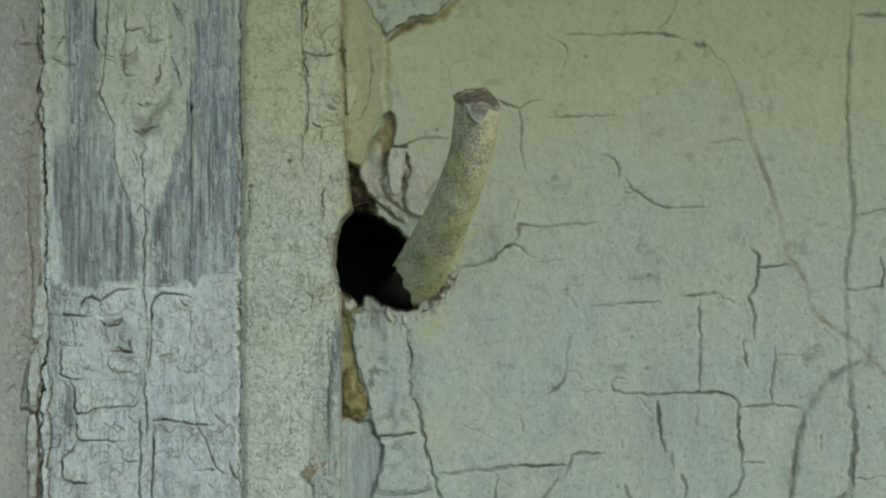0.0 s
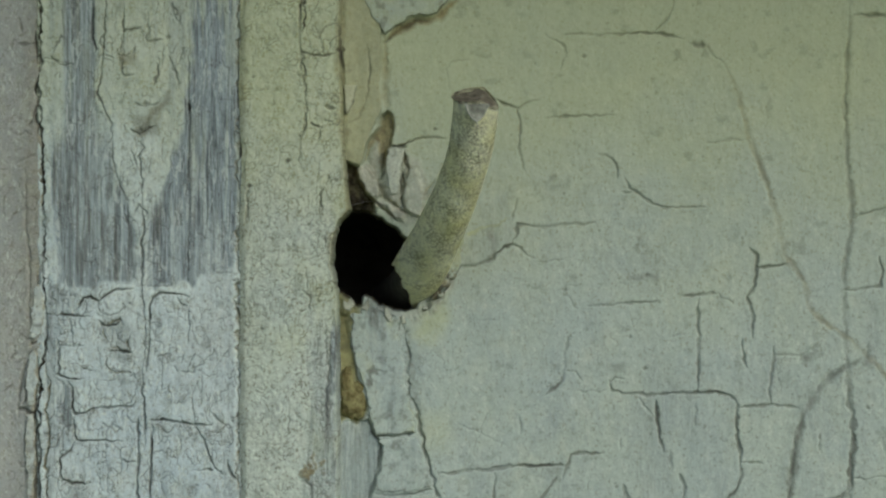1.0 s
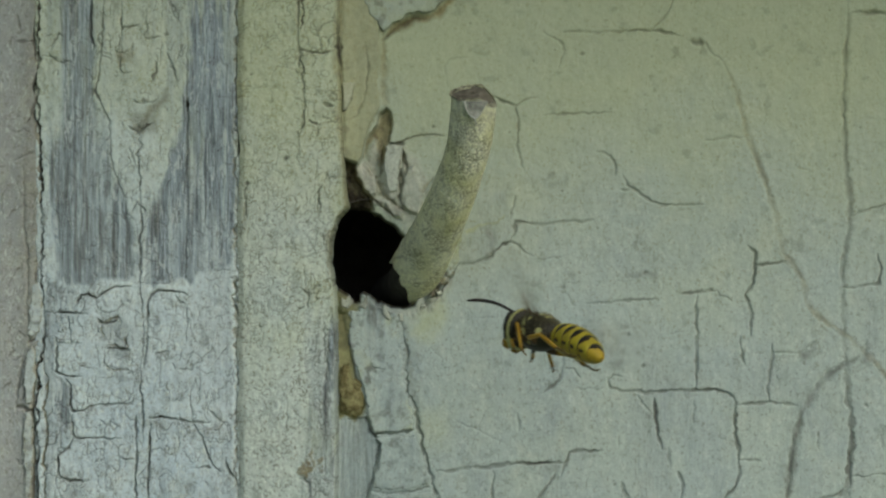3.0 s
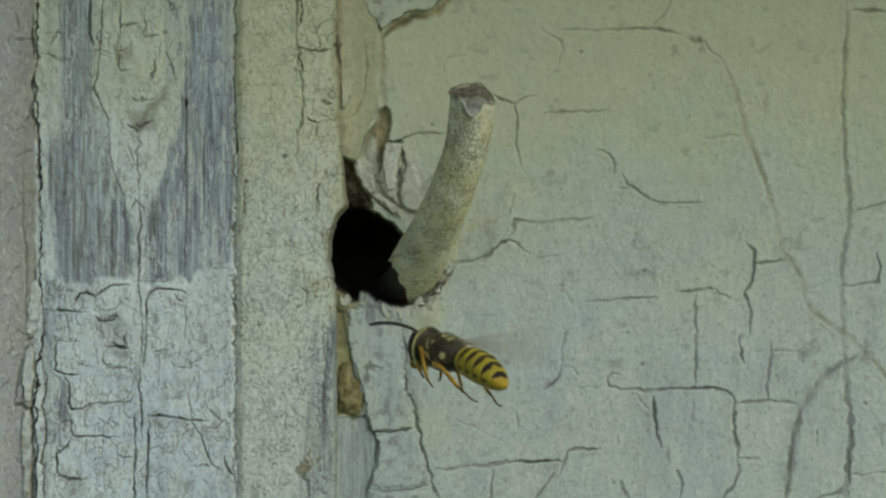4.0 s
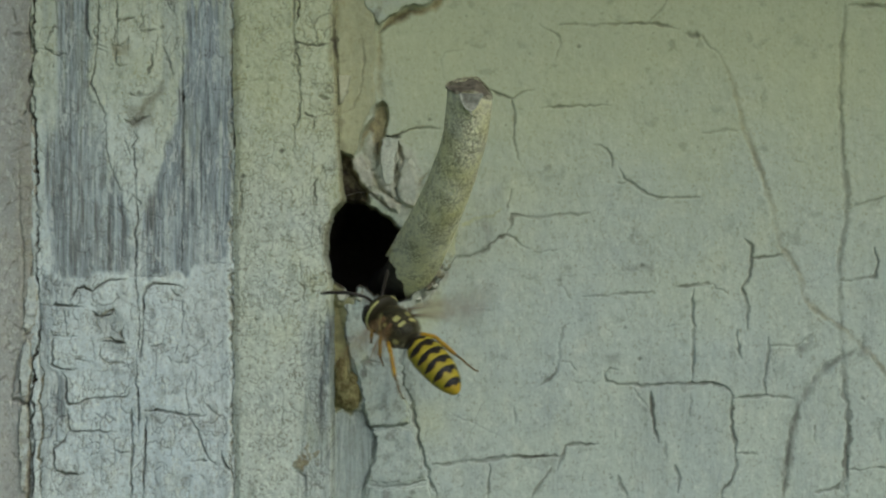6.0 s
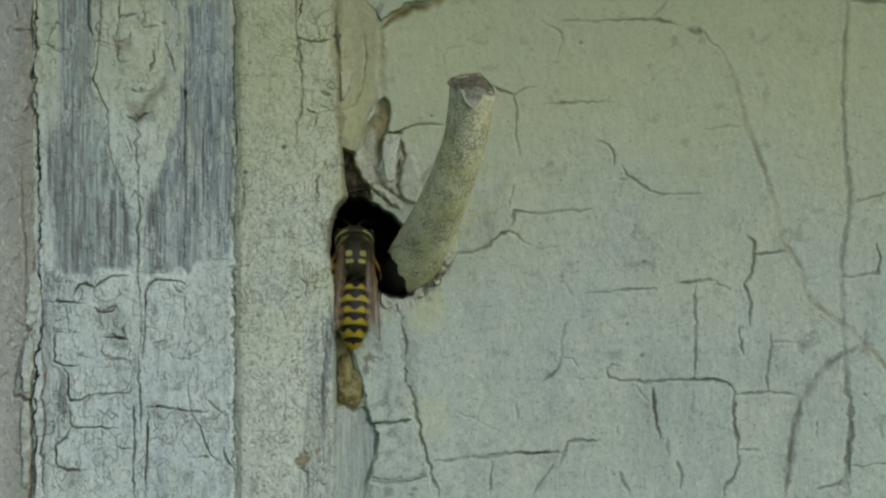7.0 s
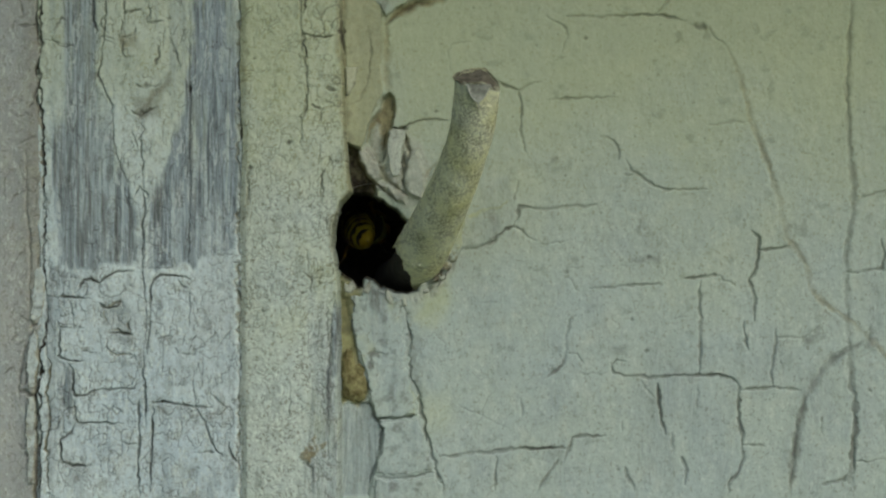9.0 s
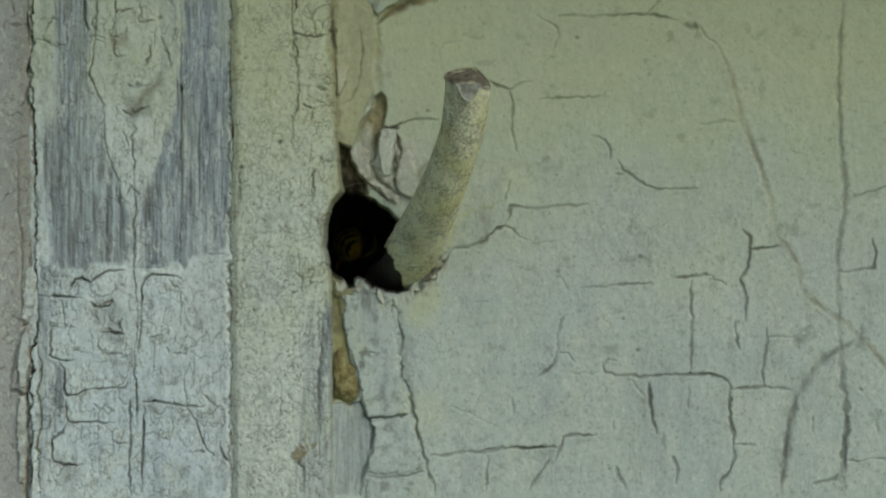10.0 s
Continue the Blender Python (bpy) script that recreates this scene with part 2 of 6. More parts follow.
        kept, q = np.unique(q, return_inverse=True)
        q, co = q.reshape(-1, 4), co[kept]
        me = bpy.data.meshes.new(name)
        me.vertices.add(len(co))
        me.vertices.foreach_set("co", co.astype(np.float32).ravel())
        me.loops.add(q.size)
        me.loops.foreach_set("vertex_index", q.astype(np.int32).ravel())
        me.polygons.add(len(q))
        me.polygons.foreach_set("loop_start", np.arange(0, q.size, 4, dtype=np.int32))
        me.polygons.foreach_set("loop_total", np.full(len(q), 4, dtype=np.int32))
        me.update()
        me.validate()
        for k in WEAR:
            v = np.concatenate([self.wear[k].ravel(), np.zeros(n)])[kept].astype(np.float32)
            me.attributes.new(k, "FLOAT", "POINT").data.foreach_set("value", v)
        me.materials.append(mat)
        ob = new(name, me)
        ob.location = MIDDLE
        return ob


def net(x0, x1, z0, z1, step, right=None, keen=1.0, slim=1.0):
    """A net of points; right bends its right edge."""
    u = np.linspace(0, 1, int((x1 - x0) / step) + 1)
    v = np.linspace(z0, z1, int((z1 - z0) / step) + 1)
    U, Z = np.meshgrid(u, v)
    edge = x1 if right is None else np.interp(Z, *zip(*sorted((z, x) for x, z in right)))
    return Relief(x0 + U * (edge - x0), Z, keen, slim)


def part(name, bm, mat, parent=None, label=""):
    me = bpy.data.meshes.new(name)
    bm.to_mesh(me)
    bm.free()
    me.materials.append(mat)
    for p in me.polygons:
        p.use_smooth = True
    ob = new(name, me)
    if parent:
        ob.parent = parent
    if label:
        tagged(ob, label)
    return ob


TOP, BOTTOM = 27.5, -28.5

# ---- the wall board with its cracked paint and the hole ----
wall = net(-12.72, 48.67, BOTTOM, TOP, 0.085, keen=0.9)
X, Z = wall.x, wall.z
wall.h += 0.22 * fbm(X, Z, 14, 3, 3) + 0.05 * fbm(X, Z, 2.2, 8, 3, 1.5) + 0.018 * fbm(X, Z, 0.5, 12, 2, 2.0)
# blue-grey mottling that grows towards the bottom
wall.add("bare", np.s_[:], 0.30 * smooth(fbm(X, Z, 3.0, 44, 5, 2.5), 0.0, 0.7) * smooth(-Z, -6, 14))
wall.hairs(2.2, 3.0, 0.06, 0.25, 0.04, 0.3, 230, smooth(-Z, -8, 10))
wall.h += 0.012 * fbm(X, Z, 0.35, 241, 2)
wall.add("dirt_shade", np.s_[:], 0.22 * smooth(fbm(X, Z, 1.6, 51, 4, 0.8), 0.33, 0.6))
# yellow-green tone that deepens towards the top
wall.add("yellow_green", np.s_[:], 0.52 * smooth(0.40 * fbm(X, Z, 8, 61, 4) + 0.040 * Z + 0.25, -0.25, 1.1))
# long cracks and seams of the wall paint
wall.crack([(40.06, 25.61), (39.94, 23.39), (39.72, 19.5), (39.83, 16.72), (39.5, 14.5), (39.56, 11.72), (39.78, 8.39), (40.0, 6.17), (40.17, 3.39), (40.11, 1.72), (39.67, 0.06), (39.61, -2.17), (39.39, -4.39), (39.44, -6.61), (39.61, -9.94), (39.94, -14.39), (40.22, -18.28), (40.22, -21.61), (40.11, -25.5)], 0.55, 0.16, 0.5, blunt=True)
wall.crack([(39.89, -13.83), (40.33, -17.72), (40.11, -21.06), (39.94, -25.5)], 0.55, 0.25, 0.75, 0.012, 0.3)
wall.crack([(39.61, 0.06), (39.39, -3.28)], 0.5, 0.2, 0.6)
wall.crack([(39.72, 20.06), (39.5, 14.5), (39.67, 9.5)], 0.3, 0.15, 0.3)
wall.crack([(40.22, 22.94), (41.44, 23.0), (43.67, 22.94), (47.56, 22.83)], 0.36, 0.35, 0.55, blunt=True)
wall.crack([(40.17, 3.11), (41.44, 3.5), (43.11, 3.94), (45.33, 4.94)], 0.26, 0.3, 0.5)
wall.crack([(39.5, -4.11), (40.89, -3.94), (43.0, -3.61), (43.22, -2.17), (42.89, -0.78)], 0.28, 0.3, 0.55)
wall.crack([(40.44, -22.61), (42.0, -22.5), (45.33, -22.39)], 0.2, 0.25, 0.45)
wall.crack([(12.0, 21.17), (15.33, 21.06), (18.67, 21.17), (20.61, 21.33), (22.28, 21.06), (23.67, 20.61)], 0.26, 0.3, 0.55)
wall.crack([(20.61, 21.33), (21.72, 22.28), (22.56, 23.67), (22.83, 25.06)], 0.2, 0.2, 0.35)
wall.crack([(24.22, 20.17), (25.89, 20.11)], 0.5, 0.3, 0.62, blunt=True)
wall.crack([(25.89, 20.11), (26.56, 19.06), (27.67, 18.11)], 0.32, 0.25, 0.5, blunt=True)
wall.crack([(10.06, 21.17), (11.17, 20.5), (11.89, 19.94), (12.17, 19.22), (11.72, 18.11), (11.44, 17.56)], 0.2, 0.2, 0.35)
wall.crack([(0.67, 15.33), (0.33, 17.56), (0.78, 18.28), (2.67, 18.5)], 0.16, 0.15, 0.28)
wall.crack([(5.11, 14.72), (6.17, 14.22), (7.28, 13.89), (8.11, 14.28), (9.5, 14.61)], 0.26, 0.3, 0.55)
wall.crack([(7.39, 13.89), (7.56, 12.0), (7.44, 10.06), (7.67, 8.83), (8.11, 7.28)], 0.24, 0.25, 0.45)
wall.crack([(10.11, 12.89), (12.56, 13.0), (14.78, 13.11), (17.0, 13.22)], 0.26, 0.25, 0.42)
wall.crack([(15.33, 9.39), (16.72, 8.94), (17.11, 7.83), (17.11, 7.0)], 0.26, 0.25, 0.5)
wall.crack([(17.83, 7.17), (18.39, 5.89), (19.22, 5.5), (19.89, 5.06), (20.61, 4.39), (22.0, 4.06), (23.94, 4.11), (25.78, 4.06)], 0.25, 0.25, 0.42)
wall.crack([(17.56, 5.5), (19.22, 5.56)], 0.2, 0.2, 0.4)
wall.crack([(7.33, 4.94), (6.72, 2.83)], 0.18, 0.2, 0.32)
wall.crack([(6.72, 0.5), (7.28, 1.44), (7.28, 2.39), (9.22, 2.17), (12.0, 2.39), (15.06, 2.5)], 0.28, 0.3, 0.58)
wall.crack([(0.89, -3.11), (1.22, -2.17), (1.72, -1.72), (3.39, -1.61), (4.78, -0.94), (5.89, 0.17), (6.72, 0.44), (7.22, 0.28)], 0.34, 0.4, 0.7)
wall.crack([(8.94, -1.39), (10.61, -1.28), (12.28, -0.78)], 0.18, 0.15, 0.3)
wall.crack([(14.22, -5.5), (16.72, -5.5), (18.39, -5.22), (21.17, -5.17)], 0.2, 0.25, 0.45)
wall.crack([(12.83, -8.28), (12.28, -8.83), (12.11, -9.94), (11.89, -11.06), (11.89, -12.17), (11.56, -13.17), (10.61, -13.83), (9.89, -14.39)], 0.3, 0.3, 0.72)
wall.crack([(12.0, -12.0), (13.0, -12.17), (13.67, -13.06)], 0.18, 0.2, 0.35)
wall.crack([(16.33, -13.0), (16.56, -13.83), (17.83, -14.22), (21.44, -14.28), (24.22, -14.11), (26.72, -14.0), (28.11, -14.39), (28.83, -15.06), (28.94, -16.06), (28.83, -18.28), (29.22, -19.94), (29.33, -22.17), (28.83, -23.56), (27.94, -24.67), (27.83, -25.78)], 0.36, 0.4, 0.72)
wall.crack([(16.33, -13.17), (17.0, -12.61), (17.83, -12.83)], 0.26, 0.3, 0.5)
wall.crack([(19.22, -14.39), (19.78, -15.5), (20.78, -16.5)], 0.2, 0.2, 0.4)
wall.crack([(20.89, -15.06), (21.11, -16.89), (21.33, -18.56), (21.72, -19.94)], 0.36, 0.35, 0.8)
wall.crack([(22.33, -19.94), (22.39, -21.72)], 0.32, 0.3, 0.55)
wall.crack([(23.22, -22.06), (23.67, -23.39), (23.61, -24.94)], 0.3, 0.3, 0.6)
wall.crack([(23.56, -4.67), (25.33, -4.44), (27.0, -4.33)], 0.32, 0.3, 0.62)
wall.crack([(27.0, -4.33), (27.44, -4.94), (28.56, -5.17)], 0.2, 0.2, 0.35)
wall.crack([(25.11, -4.61), (25.0, -7.72), (25.11, -11.06), (25.06, -14.06)], 0.26, 0.3, 0.5)
wall.crack([(30.06, 0.17), (30.89, -0.5), (30.94, -2.17), (30.67, -3.56), (29.89, -4.67), (30.22, -5.78), (30.56, -6.89), (30.33, -8.83)], 0.34, 0.4, 0.66)
wall.crack([(29.33, -8.83), (29.56, -10.5), (29.78, -11.61)], 0.28, 0.3, 0.5)
wall.crack([(30.94, -1.78), (32.56, -1.61), (33.94, -1.39)], 0.28, 0.3, 0.6)
wall.crack([(32.5, -9.67), (32.39, -11.33), (32.11, -13.83), (32.28, -15.39)], 0.32, 0.3, 0.6)
wall.crack([(29.06, -15.61), (30.89, -15.44), (32.28, -15.33), (34.22, -15.61), (35.06, -15.61)], 0.28, 0.3, 0.6)
wall.crack([(32.56, -10.33), (33.94, -10.39), (35.06, -10.5)], 0.18, 0.15, 0.3)
wall.crack([(29.22, -21.06), (31.44, -21.06)], 0.18, 0.2, 0.35)
wall.crack([(-0.5, -22.17), (2.56, -21.83), (5.89, -21.56), (9.22, -21.28), (12.0, -21.17)], 0.36, 0.4, 0.9)
wall.crack([(11.89, -22.61), (12.17, -21.33), (12.67, -20.28), (14.22, -20.11), (15.89, -20.11)], 0.36, 0.4, 0.9)
wall.crack([(5.11, -21.89), (5.06, -23.28), (5.0, -25.5)], 0.22, 0.25, 0.5)
wall.crack([(11.2, -22.3), (10.61, -23.39), (9.78, -24.39), (9.22, -25.5)], 0.22, 0.25, 0.55)
wall.crack([(17.72, -23.06), (17.94, -23.94), (18.56, -25.5)], 0.28, 0.3, 0.55)
wall.crack([(7.5, -16.5), (7.67, -18.17)], 0.22, 0.25, 0.45)
wall.crack([(17.39, -18.56), (17.39, -19.83)], 0.2, 0.2, 0.35)
wall.crack([(1.44, -17.06), (4.22, -18.39), (8.11, -20.22)], 0.1, 0.08, 0.2)
wall.crack([(37.0, -24.94), (39.22, -24.39), (39.78, -23.72)], 0.3, 0.3, 0.55)
wall.crack([(25.89, 10.44), (29.22, 10.67), (29.89, 10.83)], 0.18, 0.15, 0.3)
wall.crack([(24.78, -15.22), (24.72, -17.44)], 0.22, 0.2, 0.35)
wall.crack([(37.0, -18.28), (37.11, -19.94)], 0.3, 0.15, 0.3)
wall.crack([(41.72, -9.39), (41.56, -11.06)], 0.3, 0.12, 0.3)
wall.crack([(43.11, -18.56), (43.39, -19.94)], 0.34, 0.2, 0.35)
wall.crack([(-4.67, 9.94), (-2.72, 10.83), (0.33, 10.83)], 0.26, 0.3, 0.5)
wall.crack([(13.11, -5.78), (12.0, -4.39)], 0.2, 0.12, 0.25)

# two drawn-out scars: an old brush ridge that runs down to the right and a bowed gouge
wall.crack([(27.78, 18.11), (28.67, 16.17), (29.33, 13.94), (29.89, 11.17), (30.89, 8.67), (31.56, 7.28), (32.11, 5.33), (33.0, 3.11), (33.28, 0.89), (33.56, -0.61), (34.67, -1.89), (35.44, -3.28), (35.89, -5.5), (37.0, -6.89), (38.67, -8.0), (40.33, -9.11), (42.0, -10.78), (44.78, -13.83), (47.56, -16.06)],
           0.6, 0.06, 0.5, key="stain", blunt=True)
wall.crack([(27.78, 18.11), (29.33, 13.94), (30.89, 8.67), (32.11, 5.33), (33.28, 0.89)], 0.4, 0.05, 0.35, key="stain", blunt=True)
wall.crack([(30.5, 9.5), (31.56, 7.28), (31.9, 6.2)], 0.7, 0.05, 0.3, blunt=True)
wall.crack([(33.94, -0.78), (35.61, -3.28)], 0.6, 0.1, 0.35, blunt=True)
wall.crack([(36.44, -6.61), (39.78, -8.94)], 0.4, 0.06, 0.22, blunt=True)
wall.crack([(42.56, -11.61), (45.33, -14.39)], 0.45, 0.08, 0.28, blunt=True)
wall.crack([(40.89, -11.06), (39.22, -11.89), (37.67, -13.0), (36.44, -14.67), (35.56, -16.33), (34.89, -18.28), (34.5, -20.5), (34.22, -22.72), (33.94, -25.78)], 0.75, 0.22, 0.8, blunt=True)
wall.crack([(40.61, -11.17), (38.11, -12.61), (36.44, -14.39)], 0.75, 0.2, 0.6, key="bare")
wall.crack([(35.06, -11.06), (35.89, -10.06), (37.0, -9.39)], 0.5, 0.15, 0.3)
wall.crack([(34.5, -18.28), (34.06, -24.39)], 0.35, 0.2, 0.6)

# small pits and specks in the paint
for x, z, size in ((19.83, -11.72, 0.5), (18.39, -8.67, 0.4), (-0.78, 11.78, 0.4), (17.0, -23.39, 0.3), (13.83, 18.94, 0.45), (41.72, -15.61, 0.4),
                   (-3.56, -10.17, 0.4), (20.06, -2.61, 0.5), (12.0, -4.06, 0.4), (-3.56, -8.11, 0.35)):
    wall.patch([(x - size / 2, z), (x, z + size / 2.4), (x + size / 2, z), (x, z - size / 2.4)], -0.15, 0.15, 0.1, 0.6, dirt_shade=0.6)

specks = random.Random(17)
for k in range(150):
    x, z, size = specks.uniform(-1.0, 46.0), specks.uniform(-26.0, 25.0), specks.choice((0.14, 0.16, 0.2, 0.26))
    wall.patch([(x - size / 2, z), (x, z + size / 2), (x + size / 2, z), (x, z - size / 2)], -0.06, 0.09, 0.1, 0.5, dirt_shade=specks.uniform(0.25, 0.6))

# the thick paint flake that hangs over the top, and the brown line under it, darkened by painted shade
wall.crack([(-5.78, 20.28), (-4.67, 21.28), (-2.72, 22.39), (-1.44, 22.39), (-0.33, 22.78), (1.56, 24.94)], 0.8, 0.3, 0.9, key="stain", blunt=True)
wall.crack([(-5.78, 20.33), (-4.56, 21.39), (-2.67, 22.44), (-1.44, 22.44)], 0.5, 0.2, 0.75, blunt=True)
wall.crack([(-8.11, 24.78), (-7.28, 22.83), (-6.33, 21.39)], 1.0, 0.05, 0.55, key="stain", blunt=True)

# the filled seam beside the casing: filler above the hole, cracked away in steps
wall.patch([(-10.5, 26.72), (-6.22, 26.72), (-6.0, 20.61), (-6.22, 16.17), (-6.05, 13.6), (-6.85, 11.9), (-7.45, 10.5), (-7.75, 9.2), (-8.15, 8.2), (-9.5, 8.5), (-10.5, 8.6)], 0.55, 0.16, 0.22, 1.0, yellow_green=0.5, stain=0.30)
wall.h += 0.9 * (1 - smooth(X, -10.11, -8.0)) * smooth(Z, 6.17, 10.61)
# brown gap line along the casing, the valley's shading put into its colour
wall.crack([(-9.83, 26.17), (-9.89, 21.17), (-9.94, 16.17), (-9.67, 12.56), (-9.44, 9.94)], 0.5, 0.25, 0.75, key="stain", blunt=True)
wall.crack([(-9.89, 20.06), (-9.83, 17.28)], 0.3, 0.3, 0.6)
wall.patch([(-9.89, 13.06), (-9.0, 13.61), (-8.6, 12.56), (-8.9, 11.0), (-9.56, 10.8)], 0.05, 0.5, 0.4, 1.2, stain=0.35)
wall.crack([(-5.61, 21.06), (-5.56, 18.39), (-5.78, 16.17), (-5.5, 13.5)], 0.7, 0.2, 0.6, key="stain", blunt=True)
wall.crack([(-7.44, 20.06), (-7.17, 17.28), (-7.56, 14.5), (-8.28, 12.83), (-9.56, 12.0)], 0.2, 0.18, 0.3)
# the open slot: brown primer at its top, grey filler at its foot
wall.patch([(-5.39, 13.61), (-5.00, 13.06), (-4.94, 11.72), (-5.22, 10.28), (-5.56, 9.83), (-5.83, 8.39), (-5.94, 6.83), (-6.33, 6.50), (-7.17, 6.83), (-7.78, 7.94), (-7.56, 9.50), (-7.17, 10.89), (-6.44, 11.83), (-6.00, 13.06)], -0.9, 0.16, 0.16, 0.7)
wall.patch([(-5.39, 13.61), (-4.89, 12.94), (-4.94, 11.17), (-5.33, 9.94), (-5.61, 8.39), (-6.00, 7.83), (-6.22, 9.94), (-6.78, 10.61), (-7.33, 9.39), (-7.67, 8.67), (-7.33, 10.61), (-6.44, 11.83), (-6.00, 13.06)], -0.15, 0.3, 0.3, 0.7, stain=0.8)
wall.patch([(-7.17, 9.61), (-6.44, 10.61), (-6.11, 9.22), (-6.22, 7.00), (-6.89, 6.83), (-7.56, 7.83)], 0.35, 0.5, 0.3, 1.0, pale=0.6, stain=0.12)
wall.crack([(-5.22, 13.39), (-4.94, 12.28), (-5.17, 10.61)], 0.4, 0.3, 0.8, key="stain")
wall.crack([(-5.56, 9.83), (-5.72, 8.39), (-5.94, 6.83)], 0.45, 0.5, 0.7)
wall.crack([(-5.22, 10.06), (-4.39, 10.11), (-3.61, 10.00)], 0.42, 0.6, 0.9)
# hardened filler over the hole: a few soft lumps and crumbs with brown seams between them, their shade painted in
wall.patch([(-5.44, 9.94), (-3.78, 9.94), (-1.89, 7.83), (-1.50, 6.17), (-2.11, 2.72), (-4.00, 2.39), (-5.22, 3.17), (-6.44, 4.17), (-7.72, 5.33), (-8.67, 6.83), (-8.78, 7.72), (-7.44, 8.50), (-6.00, 6.83)], 0.1, 0.3, 0.3, 1.1, pale=0.5)
for lump_line, rise, chalk in (([(-8.61, 7.67), (-7.44, 8.39), (-6.44, 6.94), (-6.00, 5.33), (-6.44, 4.94), (-7.44, 5.50), (-8.22, 6.44)], 0.5, 0.85),
                               ([(-3.44, 7.50), (-2.67, 7.89), (-2.11, 6.17), (-1.83, 4.61), (-2.17, 3.17), (-2.94, 3.39), (-3.78, 4.06), (-4.06, 5.17), (-3.78, 6.61)], 0.55, 0.35),
                               ([(-5.56, 5.89), (-4.67, 6.39), (-4.17, 5.33), (-4.33, 4.17), (-5.11, 4.50), (-5.67, 5.06)], 0.35, 0.8),
                               ([(-7.33, 5.28), (-6.44, 4.94), (-5.56, 4.50), (-5.78, 3.94), (-6.67, 4.28)], 0.3, 0.7),
                               ([(-5.44, 4.39), (-4.44, 4.17), (-3.67, 3.61), (-3.89, 2.72), (-4.78, 2.94), (-5.44, 3.61)], 0.35, 0.9)):
    wall.patch(lump_line, 1.15 * rise, 0.22, 0.2, 0.7, pale=chalk)
s, d = wall.inside([(-8.56, 7.83), (-5.22, 9.94), (-1.89, 7.83), (-1.50, 6.17), (-2.33, 2.83), (-4.00, 2.39), (-6.44, 4.17), (-8.67, 6.83)], 0.2, 1.0)
wall.h[s] += smooth(d, 0, 0.8) * (0.16 * fbm(wall.x[s], wall.z[s], 1.0, 71, 4, 1.3) + 0.05 * fbm(wall.x[s], wall.z[s], 0.35, 73, 2))
for seam in ([(-6.44, 6.83), (-6.11, 5.61), (-5.22, 4.61), (-4.33, 4.06), (-3.44, 3.39)], [(-4.06, 7.83), (-3.78, 6.17), (-4.11, 5.06), (-3.78, 3.83)], [(-8.33, 6.39), (-7.44, 5.28), (-6.44, 4.50), (-5.44, 3.72), (-4.67, 2.83)], [(-3.78, 9.61), (-3.44, 7.83), (-3.67, 6.83)]):
    wall.crack(seam, 0.5, 0.35, 0.65, key="stain", blunt=True)
    wall.crack(seam, 0.2, 0.3, 0.6)
wall.crack([(-3.89, 9.94), (-3.78, 8.39), (-4.17, 6.61), (-4.00, 5.33)], 0.3, 0.4, 0.5)
wall.crack([(-1.89, 5.33), (-1.50, 5.89), (-0.89, 6.83)], 0.3, 0.3, 0.4, key="stain")
# the brown, rotted gap between the filler and the casing
wall.patch([(-10.00, 8.56), (-9.44, 8.50), (-8.33, 8.00), (-8.22, 6.83), (-7.56, 5.61), (-6.89, 4.61), (-6.67, 3.61), (-8.00, 2.83), (-10.00, 2.72)], -1.5, 0.2, 0.3, 0.7, dirt_shade=0.55, stain=0.8)
s, d = wall.inside([(-9.89, 8.50), (-8.33, 8.00), (-7.56, 5.61), (-6.67, 3.61), (-9.89, 2.72)], 0.2, 0.8)
wall.h[s] += smooth(d, 0, 0.4) * 0.7 * fbm(wall.x[s], wall.z[s], 0.8, 79, 4)
# dark blotches that thicken downwards, towards the hole
wall.add("dirt_shade", s, smooth(d, 0, 0.5) * smooth(fbm(wall.x[s], wall.z[s], 0.9, 78, 3) - 0.12 * (wall.z[s] - 5.0), -0.3, 0.4))

# below the hole: a loose strip of paint, the brown seam and bare grey wood
wall.crack([(-4.0, -7.44), (-3.67, -9.94), (-3.44, -12.17), (-3.17, -14.39), (-2.56, -16.33), (-2.0, -18.83), (-1.22, -22.17), (-0.11, -25.78)], 0.34, 0.4, 0.6, 0.02, 0.34)
# broad, soft, darker band to the right of that crack
wall.crack([(-3.6, -7.72), (-3.2, -11.06), (-2.8, -14.39), (-2.0, -17.5)], 1.0, 0.12, 0.3, blunt=True)
wall.crack([(-6.89, -18.39), (-5.22, -18.44), (-2.72, -18.17)], 0.3, 0.4, 0.75)
wall.crack([(-6.89, -23.83), (-5.22, -24.28), (-2.72, -24.06), (-0.89, -23.61)], 0.2, 0.25, 0.5)
wall.patch([(-11.06, -5.78), (-9.56, -6.61), (-9.11, -8.83), (-8.22, -13.83), (-7.33, -15.5), (-7.7, -16.5), (-8.5, -17.3), (-9.3, -16.6), (-10.0, -17.1), (-11.06, -16.8)], -0.35, 0.2, 0.2, 0.8, stain=0.5, yellow_green=0.9)
wall.patch([(-10.44, -4.11), (-8.0, -5.78), (-7.72, -7.44), (-9.0, -9.39), (-10.44, -8.83)], 0.0, 0.4, 0.5, 0.9, yellow_green=0.7, dirt_shade=0.35)
wall.patch([(-9.94, -16.89), (-7.44, -16.72), (-6.78, -18.39), (-6.0, -19.39), (-6.67, -22.72), (-7.44, -26.06), (-9.94, -26.06)], -0.45, 0.14, 0.2, 0.8, bare=0.5)
wall.crack([(-7.56, -16.33), (-6.89, -18.0), (-6.11, -19.11), (-6.33, -21.61), (-6.89, -23.39), (-7.56, -24.94)], 0.36, 0.45, 0.75)
